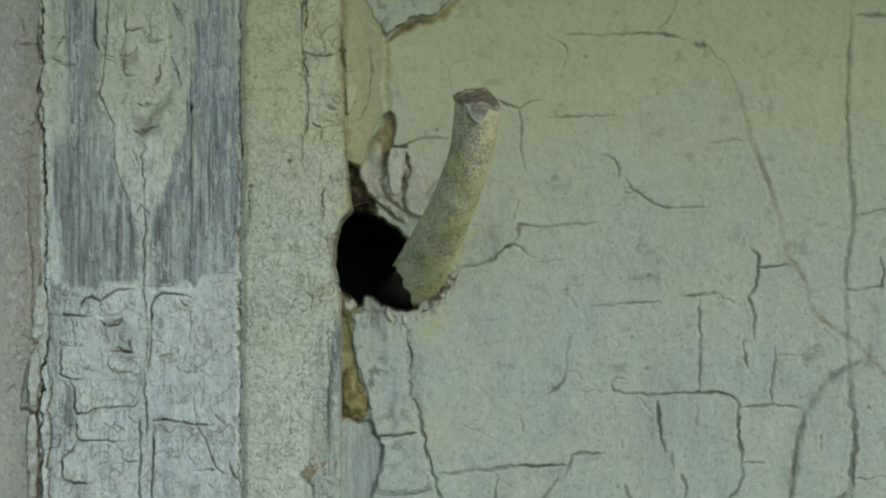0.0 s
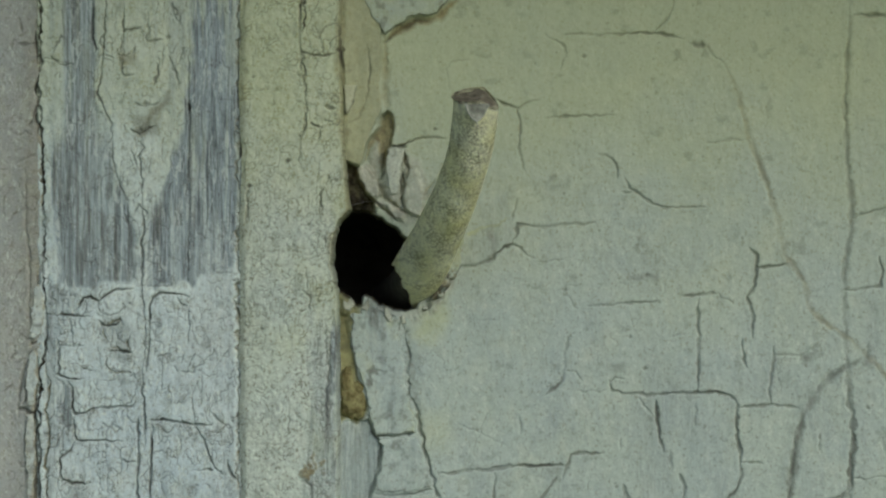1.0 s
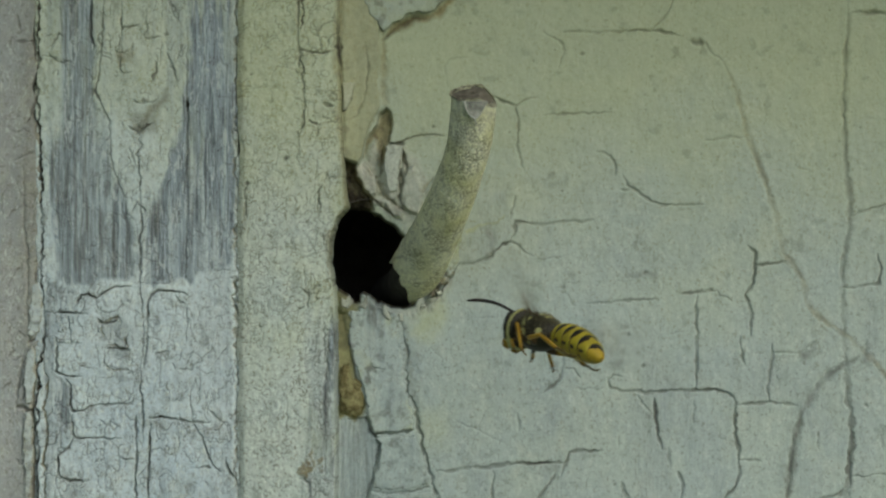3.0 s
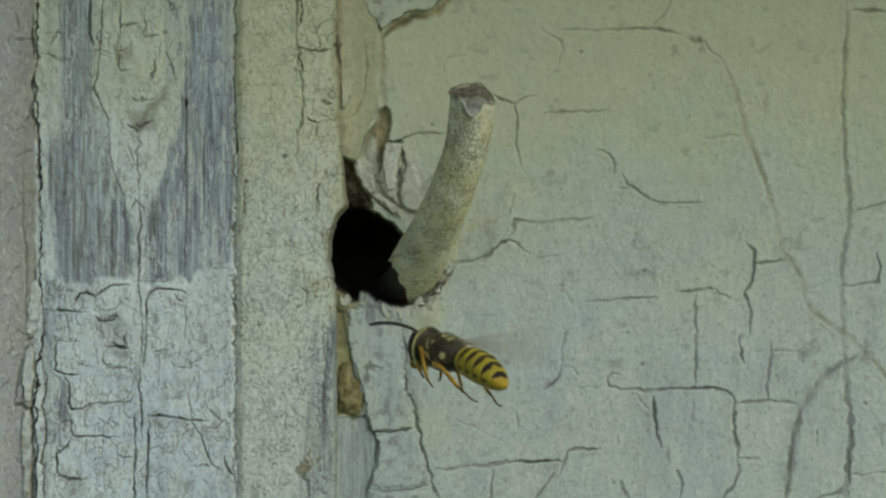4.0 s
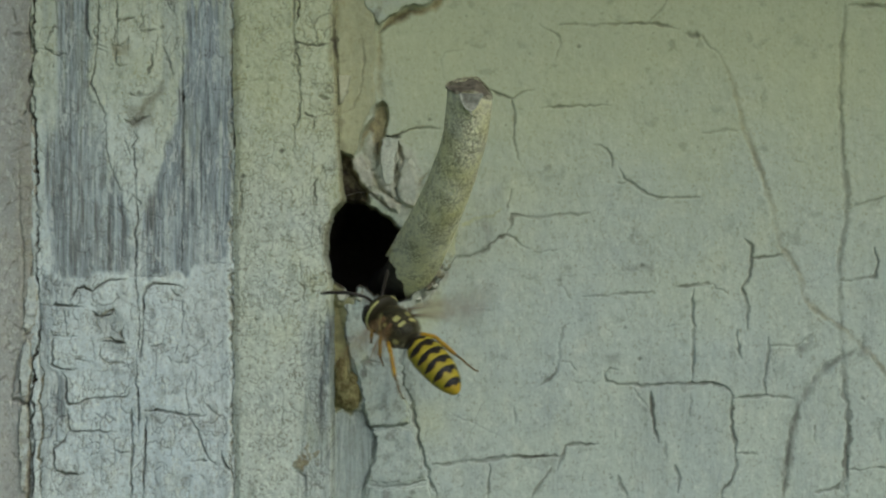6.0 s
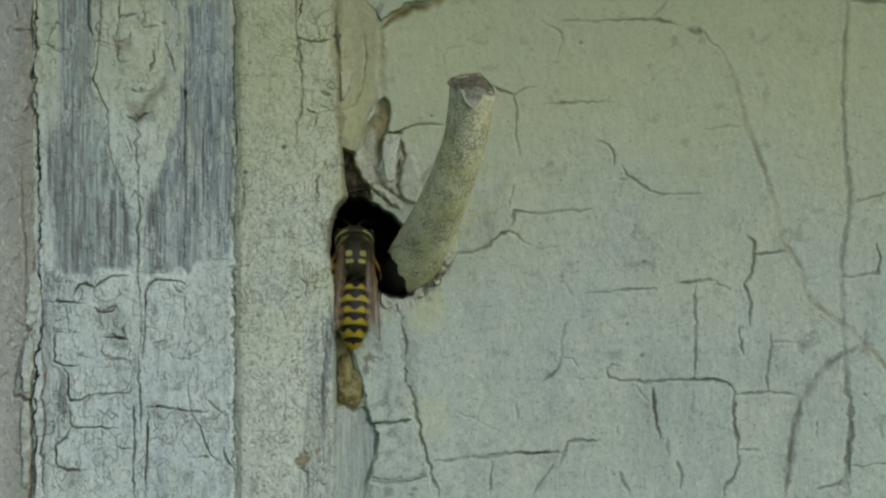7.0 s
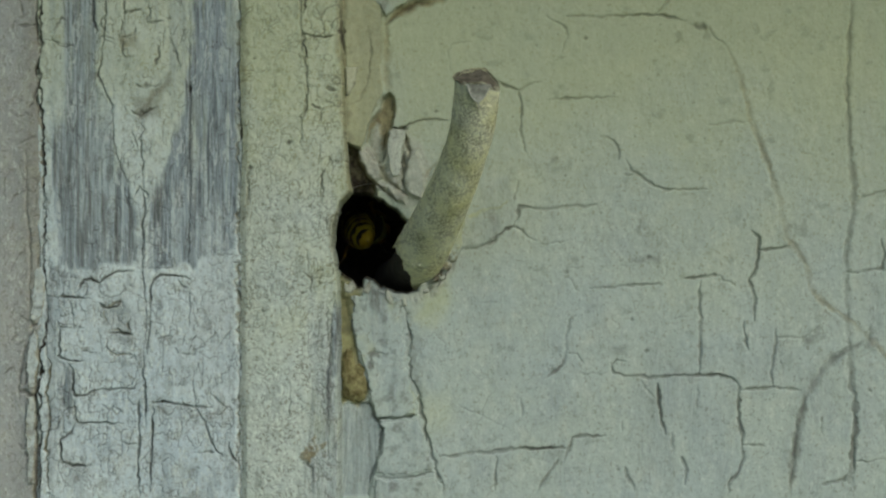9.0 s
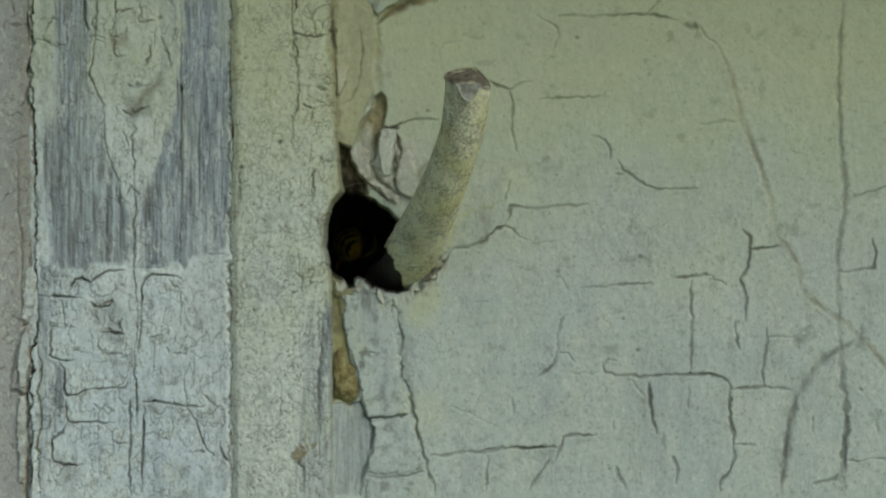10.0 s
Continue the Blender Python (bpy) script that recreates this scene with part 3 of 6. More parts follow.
wall.crack([(-9.22, -8.28), (-8.56, -12.17), (-7.89, -13.83)], 0.26, 0.4, 0.6)
wall.crack([(-8.0, -11.89), (-7.17, -12.17), (-7.33, -13.83)], 0.3, 0.3, 0.5)
wall.patch([(-7.44, -19.94), (-7.17, -23.28), (-8.0, -25.5)], -0.1, 0.2, bare=0.5)
wall.patch([(-10.78, -17.17), (-9.0, -17.06), (-9.22, -19.94), (-9.56, -23.83), (-9.94, -26.06), (-10.78, -26.06)], 0.5, 0.2, 0.2, 1.0)

# the paint round the cable: pale smear, algae, crumbs at the lower rim
wall.patch([(1.72, -1.61), (3.11, 1.17), (3.94, 4.5), (6.44, 5.61), (7.28, 2.28), (6.72, 0.5), (5.33, -0.5), (3.39, -1.5)], 0.15, 0.4, 0.3, 2.0, bare=0.2)
wall.patch([(2.2, 1.2), (3.6, 1.75), (5.0, 2.15), (6.5, 2.9), (6.4, 3.15), (5.0, 2.5), (3.6, 2.15), (2.2, 1.7)], 0.0, 0.28, 0.4, 0.9, yellow_green=0.75)
wall.crack([(3.0, 1.65), (5.0, 2.25), (6.4, 2.9)], 0.2, 0.08, 0.25, 0.0, 0.35)
wall.patch([(2.0, 3.4), (4.2, 3.2), (5.6, 3.6), (5.2, 4.4), (3.2, 4.6)], 0.0, 0.9, 0.8, 1.2, yellow_green=0.3)
wall.patch([(-3.0, -6.06), (0.33, -4.39), (0.89, -6.61), (-0.78, -8.83), (-2.44, -9.39), (-3.11, -8.28)], 0.05, 1.3, 0.9, 1.2, yellow_green=0.5)
wall.patch([(-2.44, -16.61), (0.33, -16.06), (0.33, -19.39), (-1.33, -19.94)], 0.0, 1.6, 0.9, 1.5, yellow_green=0.25)
s, d = wall.inside([(-10.33, -4.39), (-8.0, -4.94), (-3.56, -5.78), (0.89, -1.61), (1.72, -2.17), (0.33, -5.78), (-2.72, -7.44), (-4.67, -7.44), (-8.0, -7.17), (-10.22, -6.61)], 0.25, 0.8)
wall.h[s] += smooth(d, 0, 0.5) * 0.42 * (fbm(wall.x[s], wall.z[s], 0.9, 77, 4, 2.2) + 0.2)
wall.add("pale", s, 0.45 * smooth(d + 0.8 * fbm(wall.x[s], wall.z[s], 0.9, 78, 3), 0, 0.6))
wall.crack([(-2.0, -6.06), (-0.5, -4.94), (0.61, -3.28)], 0.45, 0.5, 0.6)
wall.crack([(6.89, 0.44), (7.44, 0.28), (8.11, -0.61), (8.94, -1.06)], 0.24, 0.2, 0.4)
# faint scuffs and dabs of dirt on the open paint
for shape in ([(18.22, -2.94), (19.11, -2.5), (20.78, -2.39), (20.89, -2.94), (19.67, -3.28)], [(12.0, -2.83), (12.67, -2.61), (12.89, -3.06), (12.22, -3.28)], [(16.44, -11.61), (17.56, -11.39), (18.22, -12.39), (17.33, -12.61)],
              [(35.06, -10.5), (36.44, -9.5), (37.11, -9.83), (35.61, -11.33)], [(27.0, 12.94), (27.44, 13.17), (27.67, 12.61), (27.11, 12.39)], [(10.22, 7.06), (11.17, 7.28), (11.22, 6.61), (10.33, 6.5)], [(12.28, 6.72), (12.56, 6.94), (12.67, 6.28), (12.22, 6.17)],
              [(22.56, 19.22), (23.22, 19.39), (23.44, 18.61), (22.67, 18.5)], [(8.11, -3.56), (9.78, -3.28), (9.89, -3.72), (8.39, -3.94)], [(41.17, -9.94), (42.0, -9.5), (42.11, -11.61), (41.33, -11.5)]):
    wall.patch(shape, -0.02, 0.35, 0.6, 0.7, dirt_shade=0.34)
for line in ([(11.17, -3.94), (13.67, -3.72)], [(17.28, -3.39), (18.94, -3.28)], [(13.11, -13.83), (16.17, -14.06)], [(22.0, -8.61), (23.94, -8.39)], [(3.67, -6.94), (5.33, -7.17)], [(29.78, 1.17), (31.44, 1.28)], [(34.78, 7.83), (36.44, 7.5)]):
    wall.crack(line, 0.22, 0.05, 0.28, 0.0, 0.3)
wall.patch([(-7.44, -11.89), (-6.22, -11.61), (-6.44, -12.28), (-7.0, -13.39), (-7.44, -13.28)], -0.1, 0.2, 0.4, 0.6, dirt_shade=0.4)

# the olive, soaked lip beside the casing
s, d = wall.inside([(-10.78, -3.28), (-9.56, -4.11), (-8.33, -5.5), (-8.0, -6.39), (-9.0, -8.83), (-9.56, -11.06), (-10.78, -11.06)], 0.3, 0.8)
soaked = smooth(d, -0.2, 0.4)
wall.wear["pale"][s] *= 1 - soaked
wall.add("yellow_green", s, 0.8 * soaked)
wall.add("stain", s, 0.30 * soaked * (0.7 + 0.6 * fbm(wall.x[s], wall.z[s], 1.0, 83, 3)))
wall.add("dirt_shade", s, 0.40 * soaked * smooth(fbm(wall.x[s], wall.z[s], 0.8, 85, 3), -0.3, 0.4))

s, d = wall.inside([(-10.67, -3.56), (-9.39, -4.28), (-8.33, -5.39), (-7.89, -6.17), (-8.56, -7.28), (-9.56, -8.0), (-10.67, -7.72)], 0.35, 0.7)
grime = smooth(d, -0.1, 0.5)
wall.h[s] -= 0.15 * grime
wall.add("stain", s, 0.3 * grime)
wall.add("dirt_shade", s, 0.25 * grime * (0.8 + 0.5 * fbm(wall.x[s], wall.z[s], 0.7, 87, 3)))

# the hole itself, its rim broken back into the wood
HOLE = [(-12.44, 2.28), (-10.22, 3.17), (-9.22, 3.83), (-8.0, 3.89), (-6.89, 3.56), (-6.0, 3.11), (-5.22, 2.5), (-4.44, 2.17), (-3.67, 1.17), (-2.72, 0.5), (-1.33, -0.5), (-0.89, -2.17), (-1.61, -4.39), (-2.72, -5.94), (-3.83, -6.22), (-5.22, -6.0), (-6.44, -5.67), (-7.17, -5.0), (-7.67, -4.78), (-7.94, -5.56), (-8.39, -5.83), (-8.83, -5.67), (-9.33, -5.0), (-10.22, -4.56), (-11.61, -3.94), (-12.33, -1.06)]
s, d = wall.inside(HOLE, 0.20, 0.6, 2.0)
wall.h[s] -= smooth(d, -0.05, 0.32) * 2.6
# darkens to full strength just inside the hole's edge
wall.add("dirt_shade", s, smooth(d, 0.02, 0.22))
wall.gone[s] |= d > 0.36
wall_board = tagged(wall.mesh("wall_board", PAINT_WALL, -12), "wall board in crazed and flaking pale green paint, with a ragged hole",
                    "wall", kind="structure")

# ---- the casing beside it: a dull side strip, a weathered flat, a speckled bead ----
side = net(-47.57, -38.86, BOTTOM, TOP, 0.1, [(-39.08, 27.27), (-39.08, 19.65), (-38.92, 17.47), (-39.08, 15.84), (-38.86, 13.93), (-39.08, 12.85), (-38.86, 10.94), (-38.75, 7.67), (-38.59, 2.23), (-38.54, -0.49), (-38.97, -1.58), (-38.86, -4.3), (-38.59, -6.48), (-38.54, -8.65), (-39.08, -10.83), (-39.19, -14.1), (-39.41, -16.27), (-39.3, -19.54), (-39.35, -22.81), (-39.3, -27.71)])
X, Z = side.x, side.z
side.h += 4.3 + 0.25 * smooth(X, -41.59, -39.08) + 0.06 * fbm(X, Z, 2.5, 21, 4, 3.0) + 0.03 * fbm(X, Z, 0.6, 25, 2)
right = np.interp(Z, *zip(*sorted((z, x) for x, z in [(-39.08, 27.27), (-39.08, 19.65), (-38.92, 17.47), (-39.08, 15.84), (-38.86, 13.93), (-39.08, 12.85), (-38.86, 10.94), (-38.75, 7.67), (-38.59, 2.23), (-38.54, -0.49), (-38.97, -1.58), (-38.86, -4.3), (-38.59, -6.48), (-38.54, -8.65), (-39.08, -10.83), (-39.19, -14.1), (-39.41, -16.27), (-39.3, -19.54), (-39.35, -22.81), (-39.3, -27.71)])))
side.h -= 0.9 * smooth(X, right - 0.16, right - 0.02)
# the right edge is darker where it meets the flat
side.add("dirt_shade", np.s_[:], 0.6 * smooth(X + 0.2 * fbm(X, Z, 1.5, 27, 3), right - 0.2, right - 0.06))
side.add("stain", np.s_[:], 0.22 * smooth(fbm(X, Z, 6, 29, 4, 3.0) + 0.5 * smooth(X, -41.31, -39.68), 0.1, 0.7))
side.crack([(-41.15, 19.76), (-40.22, 19.87), (-39.08, 19.98)], 0.26, 0.3, 0.8)
side.crack([(-39.08, 13.88), (-39.52, 12.85), (-39.95, 11.92)], 0.3, 0.35, 0.8)
side.crack([(-40.71, 11.43), (-39.84, 11.1)], 0.24, 0.2, 0.7)
side.crack([(-39.52, -1.47), (-39.08, -1.25), (-38.43, -1.09)], 0.3, 0.3, 0.85)
side.crack([(-40.28, 7.67), (-40.28, 2.23), (-39.84, -1.58), (-39.95, -6.48), (-39.73, -9.74)], 0.22, 0.2, 0.35)
side.crack([(-39.95, -9.2), (-39.19, -8.76), (-38.65, -8.65)], 0.26, 0.3, 0.7)
side.crack([(-38.97, -9.31), (-39.95, -10.02), (-40.61, -11.92), (-40.93, -14.1), (-41.04, -16.27)], 0.3, 0.25, 0.5)
side.crack([(-41.15, -15.57), (-40.22, -15.51), (-39.52, -16.0), (-39.19, -16.38)], 0.32, 0.35, 0.8)
side.crack([(-40.17, -11.38), (-40.28, -14.64), (-40.61, -14.97)], 0.24, 0.25, 0.5)
side.crack([(-42.4, -13.88), (-41.59, -13.12)], 0.24, 0.2, 0.6)
side.crack([(-40.39, -21.83), (-39.84, -21.34), (-39.19, -21.83)], 0.26, 0.3, 0.7)
side.crack([(-40.39, -16.82), (-40.28, -19.54), (-40.39, -22.81)], 0.2, 0.2, 0.4)
side.crack([(-41.15, 22.37), (-40.5, 20.74)], 0.16, 0.12, 0.3)
side.crack([(-41.31, 8.22), (-40.5, 8.76), (-39.41, 9.2)], 0.2, 0.2, 0.4)
side.crack([(-38.97, -1.58), (-39.08, -3.21), (-38.59, -3.86)], 0.2, 0.2, 0.6)
side.patch([(-40.06, -10.83), (-39.19, -10.02), (-38.97, -13.55), (-39.41, -14.75), (-40.06, -14.1)], 0.15, 0.12, 0.15, 0.8, pale=0.5)
side.patch([(-40.06, -16.55), (-39.52, -16.55), (-39.52, -23.9), (-40.17, -23.9)], 0.15, 0.12, 0.15, 0.8, pale=0.4)
side.hairs(1.6, 1.5, 0.07, 0.1, 0.06, 0.45, 390)
side.x += 0.5 * fbm(X, Z, 0.8, 93, 5, 1.6) * smooth(X, right - 2, right)
# a wider brown tone along that edge
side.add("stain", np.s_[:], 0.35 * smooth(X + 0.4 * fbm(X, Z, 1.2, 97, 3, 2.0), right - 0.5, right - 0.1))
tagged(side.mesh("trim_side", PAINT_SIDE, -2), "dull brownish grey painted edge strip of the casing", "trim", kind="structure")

flat = net(-39.41, -19.16, BOTTOM, TOP, 0.085, keen=1.35, slim=0.62)
X, Z = flat.x, flat.z
streak = fbm(X, Z, 0.9, 31, 4, 14.0)
flat.h += 4.7 + 0.08 * fbm(X, Z, 6, 33, 3, 2.0) + 0.025 * fbm(X, Z, 0.5, 35, 2, 2.0)
flat.h -= 0.9 * (1 - smooth(X + 0.3 * fbm(X, Z, 0.8, 95, 3, 2.0), -39.35, -38.97)) + 0.12 * smooth(X, -20.14, -19.6) + 0.28 * smooth(X, -19.6, -19.27)
flat.h -= 0.15 * (1 - smooth(X, -38.43, -37.23))
flat.add("bare", np.s_[:], 0.35 * smooth(streak + 0.25 * fbm(X, Z, 5, 37, 3, 2), 0.1, 0.5))
flat.add("dirt_shade", np.s_[:], 0.32 * smooth(fbm(X, Z, 1.2, 39, 4, 1.5), 0.35, 0.6))
WORN = ([(-38.21, 27.27), (-32.6, 27.27), (-32.77, 20.74), (-32.88, 18.56), (-33.31, 16.38), (-32.88, 13.66), (-31.9, 10.94), (-31.52, 7.67), (-30.59, 4.41), (-29.61, 1.14), (-29.28, -3.21), (-37.23, -3.76), (-38.1, 2.23)],
        [(-24.49, 27.27), (-19.3, 27.27), (-19.4, 17.47), (-19.3, 9.85), (-19.6, 2.23), (-20.3, -1.58), (-22.43, -2.67), (-24.17, -3.48), (-28.41, -3.86), (-28.74, 0.05), (-27.43, 4.95), (-26.34, 8.22), (-25.36, 12.03), (-24.6, 16.38)],
        [(-38.43, -3.21), (-35.6, -3.76), (-35.6, -6.48), (-37.01, -8.65), (-37.23, -11.92), (-36.25, -13.55), (-35.92, -16.27), (-35.71, -19.0), (-37.23, -20.09), (-38.43, -19.54)],
        [(-23.9, -2.12), (-20.14, 0.05), (-20.14, -24.98), (-21.17, -24.98), (-21.45, -14.1), (-23.08, -10.83)])
for k, shape in enumerate(WORN):
    s, d = flat.inside(shape, 0.5, 1.6)
    f = smooth(d + 0.8 * streak[s], -0.25, 0.45) * (0.9, 1.0, 0.5, 0.2)[k]
    if k == 0:
        column = smooth(X[s] + 0.6 * streak[s], -37.4, -36.2) * (1 - smooth(X[s] + 0.6 * streak[s], -34.0, -33.0))
        f = f * np.maximum(smooth(-Z[s], -13.0, -8.5), 0.15 + 0.85 * column)
    flat.h[s] -= f * (0.16 - 0.05 * streak[s])
    # pale threads of paint left in the grain, thickest where the wood is barest
    threads = smooth(fbm(X[s], Z[s], 0.36, 121 + k, 2, 24.0), 0.22, 0.42) * smooth(fbm(X[s], Z[s], 3.0, 131 + k, 3, 2.5), -0.35, 0.25)
    flat.h[s] += 0.03 * f * threads
    flat.add("bare", s, f * (1.0 - 0.25 * smooth(fbm(X[s], Z[s], 1.5, 41 + k, 3, 6.0), 0.1, 0.5)) * (1 - 0.6 * threads))
    flat.add("dirt_shade", s, f * 0.55 * smooth(fbm(X[s], Z[s], 0.42, 47 + k, 3, 18.0), 0.08, 0.45) * smooth(fbm(X[s], Z[s], 7, 81 + k, 2) + 0.35, 0, 0.6))
# yellower green towards the top
flat.add("yellow_green", np.s_[:], 0.42 * smooth(Z + 6 * fbm(X, Z, 5, 43, 3), -2, 20))
flat.crack([(-38.97, 26.18), (-38.92, 20.74), (-38.75, 18.02), (-38.97, 15.84), (-38.75, 13.66), (-38.97, 12.3), (-38.7, 9.85), (-38.65, 6.04), (-38.48, 2.23), (-38.43, -0.6), (-38.75, -2.12)], 0.34, 0.5, 0.8, 0.05, 0.3)
flat.crack([(-38.75, -1.58), (-38.54, -4.3), (-38.32, -7.02), (-38.37, -9.2), (-38.86, -11.1), (-38.97, -14.1), (-39.08, -16.55), (-38.97, -19.54), (-39.08, -22.81), (-39.03, -27.16)], 0.36, 0.5, 0.9, 0.06, 0.3)
flat.crack([(-38.1, -8.44), (-38.43, -10.83), (-37.99, -13.01), (-38.32, -15.73), (-37.99, -17.91), (-38.43, -20.63), (-38.1, -24.98)], 0.22, 0.3, 0.6, 0.05, 0.25, key="stain")
flat.crack([(-32.44, 25.09), (-32.55, 22.92), (-32.66, 20.19), (-32.77, 18.83), (-33.09, 16.93), (-33.31, 15.3), (-32.77, 13.66), (-32.01, 12.03), (-31.95, 9.85), (-31.79, 7.67), (-30.97, 5.77), (-30.59, 4.41)], 0.22, 0.25, 0.55)
flat.crack([(-30.81, 25.09), (-30.92, 20.74), (-30.81, 19.11), (-31.13, 16.93), (-30.05, 16.71)], 0.22, 0.25, 0.5)
flat.crack([(-30.43, 20.85), (-29.88, 21.39), (-29.18, 21.39)], 0.2, 0.2, 0.5)
flat.crack([(-28.41, 22.92), (-28.41, 20.19), (-26.89, 20.19)], 0.2, 0.15, 0.3)
flat.crack([(-26.13, 23.73), (-25.36, 22.1), (-25.15, 21.55)], 0.22, 0.2, 0.5)
flat.crack([(-26.45, 18.83), (-25.69, 16.93), (-25.36, 15.3)], 0.18, 0.2, 0.4)
flat.crack([(-32.77, 18.83), (-31.68, 18.34)], 0.28, 0.25, 0.6)
flat.crack([(-24.49, 14.21), (-24.55, 13.12)], 0.26, 0.3, 0.8)
flat.crack([(-24.55, 16.38), (-24.49, 9.85), (-24.55, 2.23), (-24.71, -3.21)], 0.16, 0.2, 0.45)
flat.crack([(-30.26, 11.48), (-29.18, 10.94), (-28.41, 11.7), (-27.71, 11.81)], 0.3, 0.25, 0.55)
flat.crack([(-29.07, 10.94), (-29.23, 9.31), (-29.07, 6.59), (-28.96, 2.23), (-29.07, -1.58), (-29.01, -4.3), (-28.74, -6.48), (-28.74, -8.65), (-28.96, -11.38), (-29.07, -14.1)], 0.2, 0.25, 0.5)
flat.crack([(-35.33, -6.04), (-35.05, -5.12), (-34.62, -4.52), (-34.07, -4.52), (-33.31, -5.06), (-32.44, -4.41), (-31.52, -3.86), (-29.83, -3.92)], 0.34, 0.35, 0.62)
flat.crack([(-37.23, -6.31), (-35.6, -6.37), (-33.96, -6.48)], 0.28, 0.3, 0.6)
flat.crack([(-36.25, -6.48), (-35.71, -8.11), (-35.71, -9.47)], 0.24, 0.25, 0.5)
flat.crack([(-33.2, -7.13), (-32.33, -7.35), (-31.52, -7.24), (-31.13, -6.8)], 0.34, 0.3, 0.55)
flat.crack([(-28.41, -7.57), (-28.41, -5.66), (-28.09, -4.74), (-27.43, -4.3), (-25.8, -4.3), (-24.6, -4.52)], 0.36, 0.35, 0.62)
flat.crack([(-25.69, -4.52), (-25.36, -5.28), (-24.82, -5.5)], 0.24, 0.25, 0.5)
flat.crack([(-24.49, -5.66), (-24.44, -7.57), (-24.71, -9.2)], 0.2, 0.2, 0.4)
flat.crack([(-28.41, -6.48), (-28.41, -9.2), (-28.74, -11.92)], 0.24, 0.25, 0.45)
flat.crack([(-37.34, -8.65), (-37.01, -9.2), (-34.78, -9.25)], 0.24, 0.25, 0.5)
flat.crack([(-37.12, -9.2), (-37.12, -11.92), (-36.58, -12.36), (-35.05, -12.46)], 0.3, 0.35, 0.62)
flat.crack([(-36.58, -12.36), (-35.71, -13.44), (-35.82, -15.19), (-35.6, -15.84), (-34.78, -15.95), (-33.15, -15.3), (-31.52, -15.19), (-29.88, -15.13), (-29.72, -14.37)], 0.28, 0.3, 0.6)
flat.crack([(-32.33, -9.85), (-30.97, -9.85), (-30.05, -9.96)], 0.34, 0.3, 0.55)
flat.crack([(-32.44, -10.83), (-32.55, -11.65)], 0.2, 0.2, 0.4)
flat.crack([(-30.7, -12.36), (-29.83, -12.36), (-29.83, -10.83)], 0.2, 0.2, 0.4)
flat.crack([(-35.6, -16.27), (-35.6, -17.91), (-35.38, -18.45), (-33.42, -18.51), (-30.97, -18.62)], 0.24, 0.3, 0.6)
flat.crack([(-35.49, -18.45), (-36.03, -19.54), (-37.01, -20.09), (-36.96, -21.72), (-36.58, -22.43), (-35.6, -22.64), (-33.96, -22.7)], 0.34, 0.35, 0.66)
flat.crack([(-35.87, -22.7), (-36.41, -23.9), (-36.8, -25.26)], 0.3, 0.3, 0.6)
flat.crack([(-28.96, -12.46), (-28.9, -15.19), (-28.74, -17.36), (-28.96, -19.54)], 0.24, 0.3, 0.55)
flat.crack([(-28.09, -16.55), (-26.34, -16.49), (-24.71, -16.71), (-22.43, -16.93)], 0.34, 0.35, 0.72)
flat.crack([(-24.28, -14.37), (-24.06, -15.73), (-23.9, -16.93), (-23.19, -18.18), (-22.53, -19.81), (-21.99, -21.17), (-21.34, -21.83)], 0.26, 0.3, 0.62)
flat.crack([(-28.09, -17.09), (-28.09, -19.54), (-28.2, -22.26), (-28.41, -25.26)], 0.34, 0.4, 0.65)
flat.crack([(-29.39, -16.27), (-29.5, -20.63), (-29.45, -25.26)], 0.32, 0.35, 0.55)
flat.crack([(-30.97, -20.47), (-29.61, -20.47)], 0.26, 0.25, 0.6)
flat.crack([(-24.17, -21.34), (-22.26, -21.23)], 0.26, 0.25, 0.6)
flat.crack([(-27.54, -10.29), (-26.24, -10.12)], 0.24, 0.2, 0.5)
flat.crack([(-26.02, -11.27), (-25.53, -11.76)], 0.24, 0.2, 0.5)
flat.crack([(-25.26, -11.92), (-23.9, -11.87)], 0.2, 0.2, 0.5)
flat.crack([(-23.9, -10.02), (-24.39, -10.83)], 0.24, 0.2, 0.45)
flat.crack([(-22.43, -15.73), (-21.72, -16.55), (-20.79, -17.36)], 0.24, 0.2, 0.5)
flat.crack([(-20.79, -20.36), (-20.68, -21.45), (-19.92, -22.37)], 0.3, 0.25, 0.55)
flat.crack([(-21.12, -19.54), (-20.36, -18.78)], 0.2, 0.2, 0.45)
flat.crack([(-22.21, -11.65), (-21.45, -10.56), (-20.47, -9.47)], 0.16, 0.15, 0.3)
flat.crack([(-38.86, 18.56), (-37.5, 18.4), (-36.25, 17.91)], 0.14, 0.12, 0.3)
flat.crack([(-33.75, 23.46), (-33.75, 20.19), (-33.31, 19.11)], 0.26, 0.2, 0.45)
flat.crack([(-30.97, 4.14), (-30.59, 2.78), (-30.26, 2.23)], 0.2, 0.2, 0.5)
flat.crack([(-29.83, 3.32), (-29.34, 4.19), (-28.74, 3.76), (-28.63, 3.05)], 0.22, 0.2, 0.4)
flat.crack([(-21.99, -2.39), (-21.17, -2.34), (-20.36, -2.29)], 0.2, 0.15, 0.35)
flat.crack([(-20.14, 11.38), (-19.6, 10.94), (-19.54, 9.74), (-19.7, 9.04)], 0.34, 0.3, 0.55)
flat.crack([(-19.92, -3.21), (-19.81, -5.39), (-19.27, -7.02)], 0.26, 0.25, 0.5)
